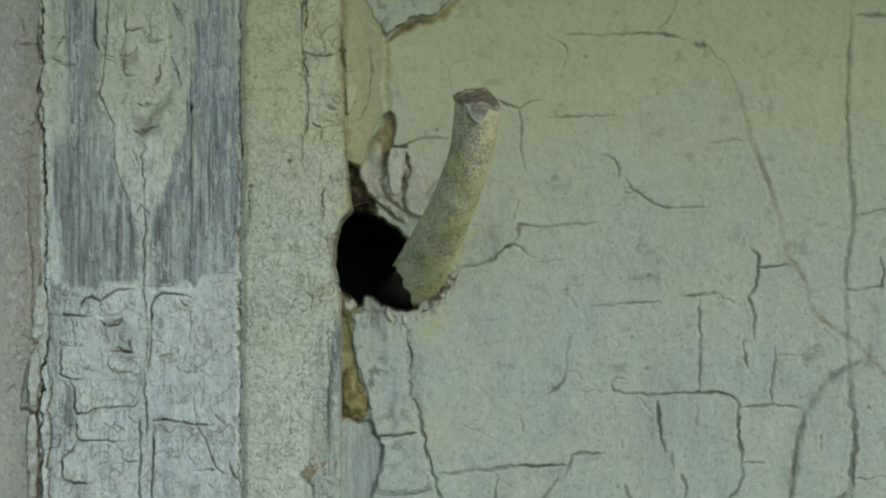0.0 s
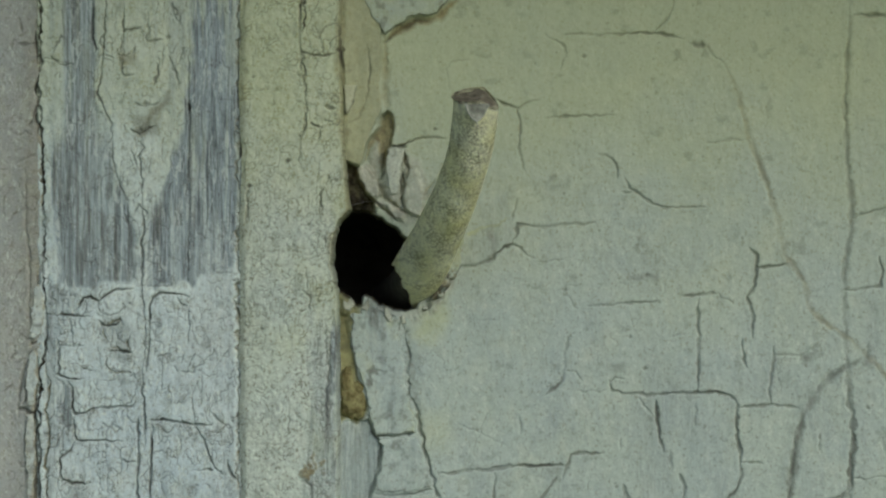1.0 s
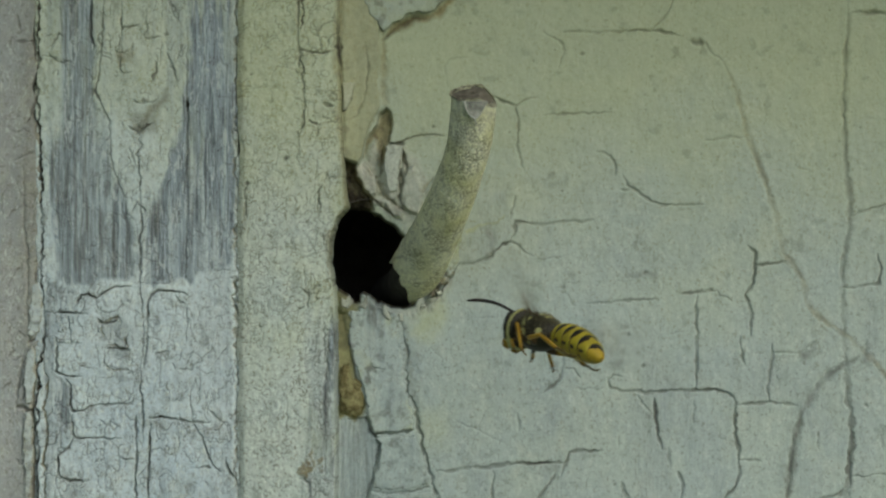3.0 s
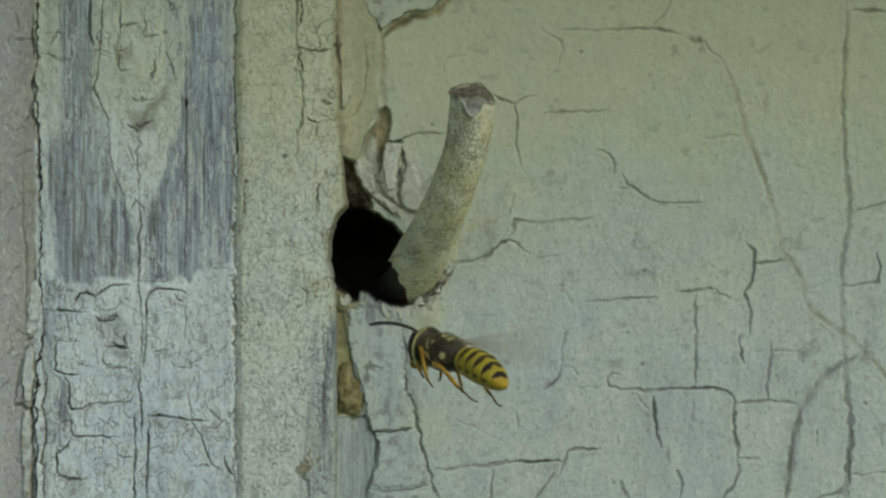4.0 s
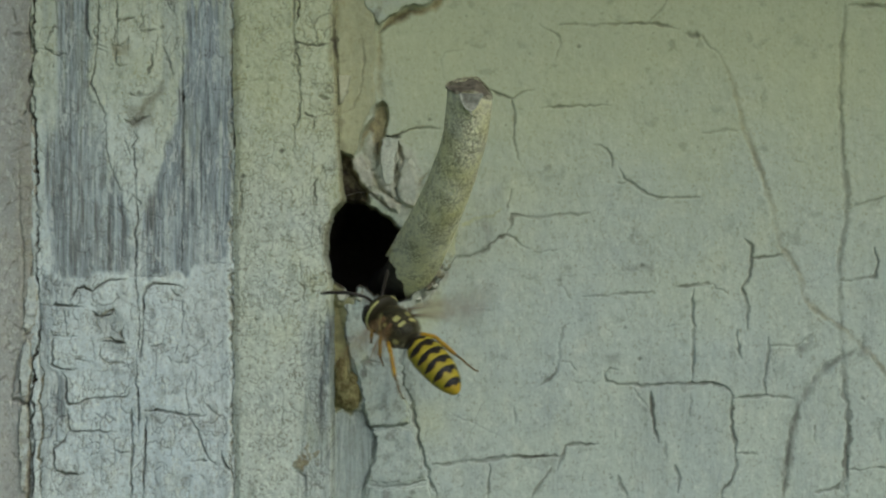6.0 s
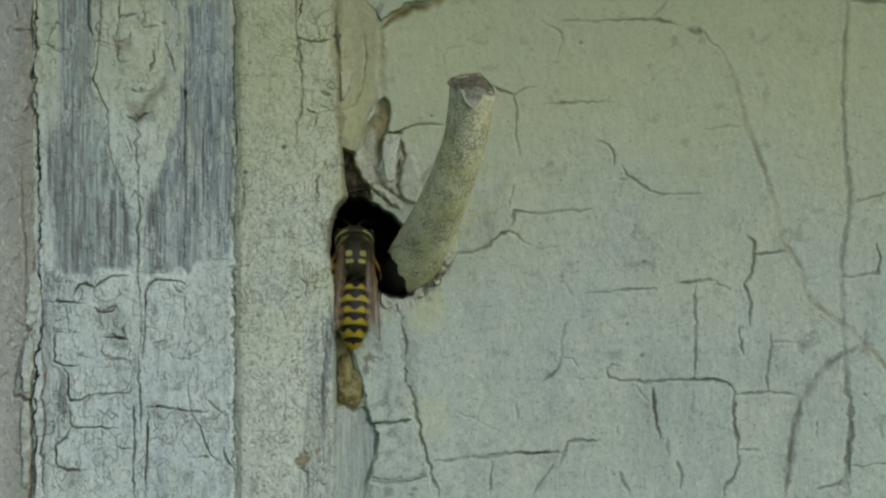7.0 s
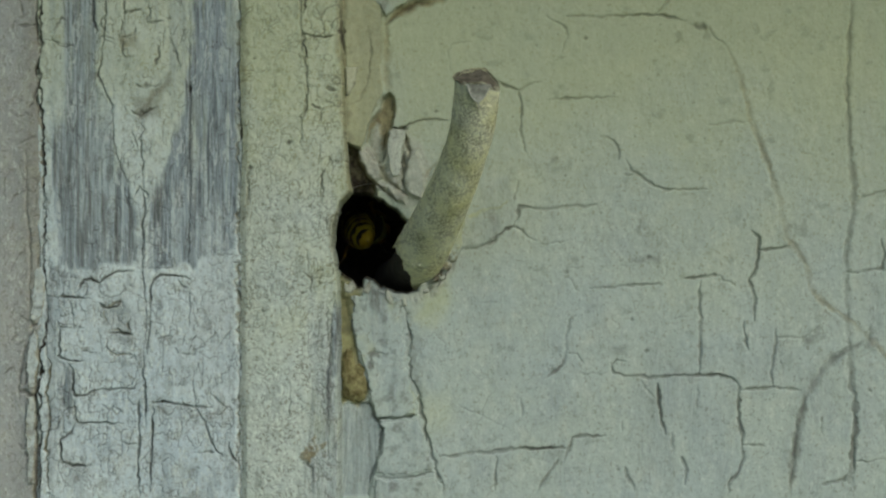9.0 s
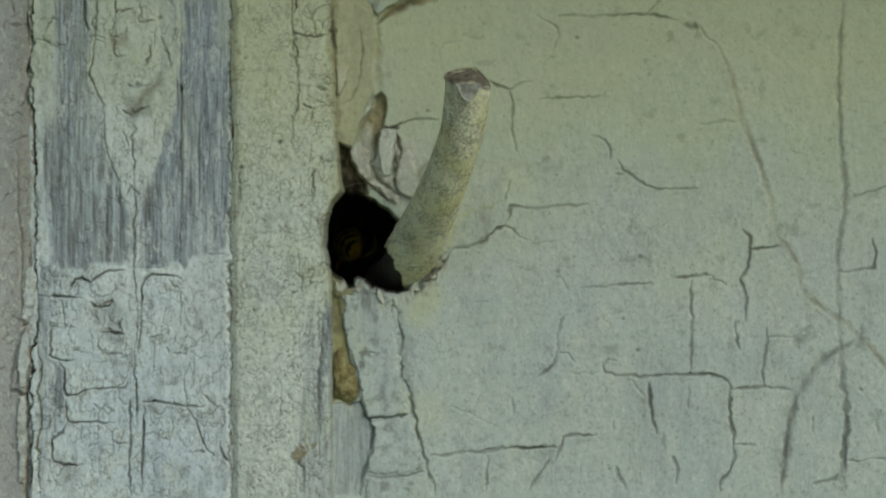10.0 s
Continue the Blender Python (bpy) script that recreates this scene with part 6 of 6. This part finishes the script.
def wasp():
    root = tagged(new("wasp"), "yellow and black banded wasp with smoky amber wings", "wasp")

    # hind body: six overlapping rings; their black bands sit on the back and break into dots on the flanks
    marks = (0.0, 0.20, 0.38, 0.54, 0.70, 0.86, 1.0)
    for j in range(6):
        a, b = marks[j], marks[j + 1]
        rings = []
        for k in range(15):
            u = k / 14
            s = a - (0.02 if j else 0) + (b - a + (0.02 if j else 0)) * u
            r = girth(s) * (1 + 0.03 * u - (0.03 if u < 0.1 else 0))
            if j < 5 and k == 14:
                r *= 0.97
            rings.append((-HIND * s, r * 1.08, r * 0.94, -0.1 - 1.2 * s * s))

        def paint(x, ang, a=a, b=b, j=j):
            u = (-x / HIND - a) / (b - a)
            w = abs(ang)
            if j == 5:
                return 0.5 + 3.0 * (0.42 + 0.2 * lump(w, 0, 0.3) - 0.4 * smooth_step(w, 0.9, 1.6) - u)
            reach = (0.60, 0.50, 0.46, 0.44, 0.40)[j] + 0.30 * lump(w, 0, 0.24) + 0.13 * lump(w, 0.85, 0.22) - 0.07 * lump(w, 0.42, 0.2)
            side = smooth_step(w, 1.15, 1.75)
            reach = reach * (1 - side) + (0.10 if j else 0.34) * side
            spot = flat_lump(w, 2.0, 0.13) * flat_lump(u, 0.42, 0.22) if j else 0.0
            return max(0.5 + 3.0 * (reach - u), 1.1 * spot)

        loft("abdomen_ring", rings, BANDED, root, paint, amber=(lambda x, ang, j=j: 0.3 if j == 5 else 0.2 * (abs(ang) > 2.2)))
    bm = bmesh.new()
    sweep(bm, [(-6.7, 0, -1.28), (-6.95, 0, -1.4), (-7.1, 0, -1.48)], (0.05, 0.04, 0.012), 8)
    part("sting", bm, BLACK, root, "short dark sting")

    # waist and thorax
    bm = bmesh.new()
    sweep(bm, [(0.6, 0, 0.0), (0.1, 0, -0.05), (-0.3, 0, -0.1)], (0.4, 0.28, 0.5), 14)
    part("waist", bm, BLACK, root)
    rings = fine([(0.15, 0.35, 0.4, 0.05), (0.5, 0.95, 1.1, 0.0), (1.15, 1.45, 1.5, 0.0), (2.0, 1.70, 1.72, 0.0), (3.0, 1.75, 1.72, 0.0),
                  (3.8, 1.55, 1.5, -0.05), (4.35, 1.1, 1.05, -0.1), (4.65, 0.5, 0.5, -0.1)], 72)

    def paint(x, ang):
        w = abs(ang)
        y = flat_lump(x, 2.15, 0.34) * flat_lump(w, 0.43, 0.25) + flat_lump(x, 1.38, 0.22) * flat_lump(w, 0.42, 0.32)
        # the pale shoulder lines that run back along the collar, and the wing-root spots
        y += flat_lump(x, 4.15 - 1.3 * (w - 0.65), 0.26) * smooth_step(w, 0.55, 0.7) * (1 - smooth_step(w, 1.5, 1.75))
        y += flat_lump(x, 2.7, 0.22) * flat_lump(w, 1.12, 0.16)
        y += flat_lump(x, 2.9, 0.42) * flat_lump(w, 1.95, 0.24) + flat_lump(x, 1.1, 0.3) * flat_lump(w, 1.75, 0.25) + 0.7 * lump(x, 2.2, 0.3) * lump(w, 2.5, 0.3)
        return 1.25 - 1.5 * min(y, 1)

    thorax = loft("thorax", rings, MARKED, root, paint, n=72)
    rnd = random.Random(5)
    bm = bmesh.new()
    for k in range(2600):
        x, ry, rz, zc = rings[rnd.randrange(6, 70)]
        a = rnd.uniform(-2.2, 2.2)
        out = Vector((rnd.uniform(-0.5, 0.3), math.sin(a) + rnd.uniform(-0.3, 0.3), math.cos(a) + rnd.uniform(-0.3, 0.3))).normalized()
        p = Vector((x + rnd.uniform(-0.05, 0.05), ry * math.sin(a), zc + rz * math.cos(a)))
        side = out.orthogonal().normalized() * 0.014
        tip = p + out * rnd.uniform(0.15, 0.38)
        bm.faces.new([bm.verts.new(q * MM) for q in (p - side, p + side, tip)])
    tagged(part("fur", bm, FUR, thorax, "short brownish fur"), kind="stuff")

    # head: tall and flattened, with a yellow face and a pale line behind the eyes
    rings = fine([(4.4, 0.5, 0.5, 0.1), (4.55, 1.45, 1.4, 0.1), (4.85, 1.85, 1.85, 0.05), (5.3, 1.90, 1.95, -0.05), (5.7, 1.62, 1.75, -0.2),
                  (6.0, 1.05, 1.3, -0.4), (6.15, 0.3, 0.4, -0.5)], 48)

    def paint(x, ang):
        w = abs(ang)
        y = flat_lump(x, 4.92, 0.12) * smooth_step(w, 0.3, 0.5)
        y += smooth_step(x, 5.55, 5.8) * smooth_step(w, 1.0, 1.3)
        y += lump(x, 5.8, 0.18) * lump(w, 0, 0.3)
        y += 0.9 * smooth_step(w, 2.2, 2.6) * smooth_step(x, 4.7, 5.1)
        return 1.2 - 1.5 * min(y, 1)

    feelers = {}
    head = loft("head", rings, MARKED, root, paint, n=56)
    for sgn in (1, -1):
        bm = bmesh.new()
        bmesh.ops.create_icosphere(bm, subdivisions=3, radius=1)
        for v in bm.verts:
            v.co = Vector((5.45 + v.co.x * 0.36, sgn * (1.60 + v.co.y * 0.40), 0.2 + v.co.z * 1.1)) * MM
        part("eye", bm, BLACK, head, "glossy dark eye")
        bm = bmesh.new()
        sweep(bm, [(5.5, sgn * 0.9, -1.45), (5.65, sgn * 0.7, -1.85), (5.7, sgn * 0.2, -2.1)], (0.38, 0.32, 0.1), 12, steps=3)
        jaw = part("jaw", bm, LEG, head, "brownish yellow jaw")
        jaw.data.attributes.new("black", "FLOAT", "POINT").data.foreach_set("value", [0.35] * len(jaw.data.vertices))
        # feelers: a short shaft, then the long whip, spread to the sides and bowed
        bm = bmesh.new()
        sweep(bm, [(0, 0, 0), (0.3, sgn * 0.4, 0.55), (0.65, sgn * 0.85, 0.85), (1.35, sgn * 1.65, 1.15), (2.1, sgn * 2.45, 1.25), (2.85, sgn * 3.15, 1.2), (3.45, sgn * 3.65, 1.05)],
              (0.13, 0.15, 0.14, 0.16, 0.18, 0.17, 0.09), 12, steps=5)
        feeler = part("antenna", bm, BLACK, head, "long black curved antenna")
        feeler.location = Vector((5.8, sgn * 0.45, 0.75)) * MM
        feelers[sgn] = feeler

    # legs: each hangs on its hip, bent at knee and heel
    legs, wings = {}, {}
    plan = {"fore": ((3.8, 0.75, -1.1), ((0.1, 0.45, -0.2), (0.5, 0.7, -0.4), (0.2, 0.5, -1.1), (0.1, 0.3, -1.5))),
            "mid": ((2.6, 0.9, -1.2), ((0.3, 0.6, 0.35), (1.0, 1.05, 1.35), (-0.9, 1.2, -1.4), (-1.4, 1.0, -1.9))),
            "hind": ((1.6, 0.85, -1.15), ((-0.2, 0.9, 0.0), (-2.0, 1.35, -0.1), (-4.2, 1.05, -1.35), (-6.1, 0.75, -2.05)))}
    for which, (hip, joints) in plan.items():
        for sgn in (1, -1):
            pts = [Vector((0, 0, 0))] + [Vector((x, sgn * y, z)) for x, y, z in joints]
            width = 0.85 if which == "hind" else 0.72
            bm = bmesh.new()
            sweep(bm, [pts[0], pts[0].lerp(pts[1], 0.6), pts[1], pts[2]], [v * width for v in (0.42, 0.36, 0.28, 0.24)], 12, steps=4)
            leg = part("leg", bm, LEG, root, "amber yellow jointed leg")
            leg.data.attributes.new("black", "FLOAT", "POINT").data.foreach_set("value", [0.9 if v.co.length < 0.9 * MM else 0.0 for v in leg.data.vertices])
            bm = bmesh.new()
            sweep(bm, [pts[2], pts[2].lerp(pts[3], 0.5), pts[3]], [v * width for v in (0.19, 0.25, 0.2)], 10, steps=3)
            shin = part("shin", bm, LEG, leg)
            bm = bmesh.new()
            foot = pts[3] + (pts[4] - pts[3]) * 1.25
            bend = Vector((0.25 if which != "hind" else -0.3, 0, 0.15))
            sweep(bm, [pts[3], pts[3].lerp(foot, 0.35), pts[3].lerp(foot, 0.7) - bend * 0.4, foot, foot + bend], (0.12, 0.1, 0.09, 0.08, 0.04), 10, steps=3)
            toe = part("foot", bm, LEG, leg)
            for ob, v in ((shin, 0.15), (toe, 0.75)):
                ob.data.attributes.new("black", "FLOAT", "POINT").data.foreach_set("value", [v] * len(ob.data.vertices))
            leg.location = Vector(hip) * MM * 1.0
            if sgn < 0:
                leg.location.y *= -1
            legs[which, sgn] = leg

    # wings: a thin curved film with veins, hinged at the thorax
    for which, hinge, long, broad in (("fore", (3.0, 1.3, 1.3), 9.4, 1.45), ("hind", (2.1, 1.25, 1.2), 6.8, 1.0)):
        for sgn in (1, -1):
            bm = bmesh.new()
            grid = []
            for k in range(25):
                u = k / 24
                chord = broad * (0.22 + 0.78 * math.sin(min(1, u * 1.25 + 0.05) * math.pi / 2)) * (1 - smooth_step(u, 0.80, 1.02) ** 1.5) + 0.03
                lead = 0.25 * math.sin(u * math.pi) + 0.1
                grid.append([bm.verts.new(Vector((lead - chord * w / 7, sgn * long * u, 0.18 * math.sin(w / 7 * math.pi * 2) * u)) * MM) for w in range(8)])
            for a, b in zip(grid, grid[1:]):
                for w in range(7):
                    bm.faces.new((a[w], a[w + 1], b[w + 1], b[w]))
            lines = [[v.co / MM for v in r] for r in grid]
            film = part("wing", bm, FILM, root, "thin smoky amber wing")
            bm = bmesh.new()
            sweep(bm, [r[0] for r in lines[::3]], [0.08] * 5 + [0.06] * 3 + [0.03], 8)
            part("vein", bm, VEIN, film)
            bm = bmesh.new()
            sweep(bm, [r[3] for r in lines[:20:3]], [0.04] * 6 + [0.02], 6)
            part("vein", bm, VEIN, film)
            film.location = Vector((hinge[0], sgn * hinge[1], hinge[2])) * MM
            wings[which, sgn] = film
    return root, legs, wings, feelers, head


WASP, LEGS, WINGS, FEELERS, HEAD = wasp()


def fly(x, z, proud, ang, away, roll):
    """The wasp's pose: its waist at x, z, so far before the wall; ang: where its head points, degrees from the right, anticlockwise;
    away: degrees by which the head turns to the wall; roll: degrees by which its back turns to the viewer."""
    a, o, r = radians(ang), radians(away), radians(roll)
    f = Vector((math.cos(a) * math.cos(o), math.sin(o), math.sin(a) * math.cos(o)))
    u0 = Vector((math.sin(a), 0, -math.cos(a)))
    w = f.cross(u0)
    if w.y > 0:
        w = -w
    u = u0 * math.cos(r) + w * math.sin(r)
    m = Matrix((f, u.cross(f), u)).transposed().to_4x4()
    m.translation = MIDDLE + Vector((x, -proud, z)) * MM
    return m


def at(t, x, z, proud, ang, away, roll):
    return t, fly(x, z, proud, ang, away, roll)


def motions():
    walk(WASP, [
        at(0, 37.75, -33.59, 30, 165, 40, 10),
        at(1.2, 34.60, -28.29, 26, 165, 42, 10),
        at(1.4, 34.04, -23.90, 19, 198, 67, -12),
        at(1.5, 28.30, -19.47, 19, 197, 62, -20),
        at(1.6, 25.90, -16.56, 19, 188, 62, -18),
        at(1.7, 23.61, -14.94, 19, 180, 66, -12),
        at(1.8, 22.69, -15.98, 19, 176, 69, -4),
        at(1.9, 21.91, -19.02, 19, 168, 65, 10),
        at(2, 20.87, -20.54, 19, 169, 63, 16),
        at(2.1, 18.48, -19.50, 19, 185, 65, 0),
        at(2.2, 13.71, -15.84, 19, 178, 62, -8),
        at(2.3, 11.94, -12.52, 19, 176, 63, -16),
        at(2.4, 10.60, -7.69, 19, 168, 58, -22),
        at(2.5, 10.31, -5.71, 19, 173, 58, -24),
        at(2.6, 10.85, -5.57, 19, 176, 58, -24),
        at(2.7, 12.64, -6.51, 19, 184, 59, -22),
        at(3.2, 8.05, -8.40, 19, 166, 47, -16),
        at(3.8, 2.25, -10.37, 19, 170, 42, -2),
        at(3.9, 1.73, -9.94, 19, 166, 50, 0),
        at(4, 1.99, -10.28, 19, 166, 51, 0),
        at(4.1, 3.16, -11.09, 19, 177, 50, -2),
        at(4.2, 3.00, -10.86, 19, 180, 49, -6),
        at(4.3, 2.96, -9.53, 19, 182, 52, -10),
        at(4.4, 3.04, -8.46, 19, 174, 47, -4),
        at(4.5, 3.04, -8.69, 19, 171, 49, 0),
        at(4.6, 2.73, -9.41, 19, 169, 50, 0),
        at(4.7, 2.74, -10.10, 19, 168, 46, 0),
        at(4.8, 2.44, -9.97, 19, 169, 46, 0),
        at(4.9, 1.89, -8.25, 19, 165, 47, 4),
        at(5, 1.66, -7.27, 19, 160, 48, 10),
        at(5.1, 2.07, -7.08, 19, 154, 47, 12),
        at(5.2, 2.68, -7.51, 19, 157, 48, 10),
        at(5.3, 3.29, -8.13, 19, 166, 48, 8),
        at(5.5, 3.07, -8.09, 19, 173, 49, 4),
        at(5.6, 1.87, -8.09, 19, 167, 43, 8),
        at(5.7, 1.03, -8.63, 17, 162, 48, 14),
        at(6, -2.12, -9.60, 12, 140, 36, 45),
        at(6.3, -5.44, -8.80, 7, 112, 20, 70),
        at(6.6, -8.09, -6.68, 2.9, 97, 13, 84),
        at(6.8, -8.21, -5.80, 2.0, 96, 14, 86),
        at(7, -8.27, -4.25, 1.5, 90, 20, 84),
        at(7.2, -8.08, -3.09, 0.7, 85, 28, 74),
        at(7.4, -8.27, -2.34, -0.3, 77, 42, 68),
        at(7.6, -8.28, -1.33, -1.4, 75, 59, 66),
        at(7.8, -8.60, -1.74, -2.2, 79, 70, 68),
        at(8, -8.62, -1.33, -3.2, 89, 75, 74),
        at(8.2, -8.61, -0.70, -5, 104, 68, 86),
        at(8.4, -8.28, 0.37, -7.5, 104, 74, 100),
        at(8.6, -7.99, 1.41, -10, 104, 79, 118),
        at(8.8, -8.48, 0.98, -12, 100, 81, 134),
        at(9, -9.01, 0.60, -14, 96, 82, 146),
        at(9.2, -9.12, 0.71, -15.5, 94, 82, 152),
        at(9.4, -9.59, 0.27, -17, 93, 84, 156),
        at(9.6, -9.40, -0.85, -20, 92, 84, 156),
        at(9.8, -9.29, -1.03, -22, 90, 84, 156),
        at(10, -9.58, -0.86, -24, 90, 84, 156),
    ])
    # wing beats while it flies, then the wings fold back along the body
    for (which, sgn), film in WINGS.items():
        hinge = film.location / MM
        rows = []
        beat = (10, 52, -30)
        for k in range(0, 196):
            t = k / FPS
            rows.append((t, pose(*(hinge * MM), sgn * (beat[k % 3] - (0 if which == "fore" else 6)), -12, sgn * (22 if which == "fore" else 34))))
        rest = (sgn * -7, 16, sgn * 81) if which == "fore" else (sgn * -8, 18, sgn * 82)
        half = [rows[-1][1].to_euler()[i] * 180 / math.pi for i in range(3)]
        rows.append((6.6, pose(*(hinge * MM), *[0.5 * a + 0.5 * b for a, b in zip(half, rest)])))
        tucked = (rest[0], rest[1], sgn * 89)
        rows.append((6.7, pose(*(hinge * MM), *rest)))
        rows.append((7.1, pose(*(hinge * MM), *rest)))
        rows.append((7.5, pose(*(hinge * MM), *tucked)))
        rows.append((10.0, pose(*(hinge * MM), *tucked)))
        walk(film, rows)
    # legs: tucked in flight, reaching for the rim, then trailing
    for (which, sgn), leg in LEGS.items():
        hip = leg.location.copy()
        flight = {"fore": (0, 18, 0), "mid": (0, 8, 0), "hind": (0, 6, 0)}[which]
        spread = {"fore": (sgn * 30, -10, sgn * -20), "mid": (sgn * 42, 5, sgn * 5), "hind": (sgn * 40, 12, sgn * -28)}[which]
        trail = {"fore": (sgn * 10, -35, 0), "mid": (sgn * 15, 20, sgn * 10), "hind": (sgn * 10, 28, sgn * -16)}[which]
        sway = lambda k: tuple(a + b for a, b in zip(flight, (sgn * 4 * math.sin(2.1 * k + sgn), 5 * math.sin(1.7 * k + len(which)), 0)))
        rows = [(0.5 * k, pose(*hip, *sway(k))) for k in range(12)]
        rows += [(5.9, pose(*hip, *[0.5 * v for v in spread])), (6.5, pose(*hip, *spread)), (6.9, pose(*hip, *spread)), (7.3, pose(*hip, *trail)), (10.0, pose(*hip, *trail))]
        if (which, sgn) == ("hind", -1):
            # this foot stays planted on the paint below the rim while the wasp climbs in
            rows = rows[:13]  # up to the approach
            foot = Vector((-6.9, -0.67, -2.1))
            reach = foot.normalized()
            knee = Vector((-2.0, -1.35, -0.1))
            wide, close = (-1.1, -9.22), (-7.65, -9.88)
            for t in (6.6, 6.8, 6.9, 7.0, 7.1, 7.2, 7.4, 7.6, 7.8, 8.0, 8.15):
                scene.frame_set(frame(t))
                u = smooth_step(t, 6.8, 7.05)
                planted = MIDDLE + Vector((wide[0] + (close[0] - wide[0]) * u, -1.5 - 2.7 * u, wide[1] + (close[1] - wide[1]) * u)) * MM
                aim = (WASP.matrix_world.inverted() @ planted - hip).normalized()
                turn = reach.rotation_difference(aim)
                # the knee swings out of the hole, towards the open
                bent, free = turn @ knee, WASP.matrix_world.to_3x3().inverted() @ Vector((0.25, -1, 0.3))
                bent, free = bent - aim * bent.dot(aim), free - aim * free.dot(aim)
                swing = math.atan2(aim.dot(bent.cross(free)), bent.dot(free))
                turn = Matrix.Rotation(swing * smooth_step(t, 7.1, 7.6), 3, aim).to_quaternion() @ turn
                slide = (WASP.matrix_world.inverted() @ planted - hip) - turn @ foot * MM
                slide *= min(1, 5.2 * MM / max(slide.length, 1e-9)) * smooth_step(t, 7.1, 7.7)
                rows.append((t, Matrix.Translation(hip + slide) @ turn.to_matrix().to_4x4()))
            rows += [(8.5, pose(*hip, *trail)), (10.0, pose(*hip, *trail))]
        walk(leg, rows)
    # the head bows into the hole
    nape = Vector((4.5, 0, 0)) * MM
    rows = []
    for t, bow in ((0, 0), (6.4, 0), (6.8, 16), (7.0, 24), (10.0, 24)):
        rows.append((t, pose(*(nape - Vector((0.025, 0, 0.042)) * MM * bow), 0, bow, 0) @ Matrix.Translation(-nape)))
    walk(HEAD, rows)
    # feelers: stretched out in flight, bent down into the hole
    for sgn, feeler in FEELERS.items():
        root = feeler.location.copy()
        rows = [(0.4 * k, pose(*root, sgn * 3 * math.sin(2.3 * k), 11 + 5 * math.sin(1.9 * k + sgn), sgn * (4 * math.sin(1.3 * k) - 10))) for k in range(15)]
        rows += [(6.1, pose(*root, 0, 20, 0)), (6.5, pose(*root, 0, 70, sgn * -36)), (10.0, pose(*root, 0, 74, sgn * -38))]
        walk(feeler, rows)


motions()
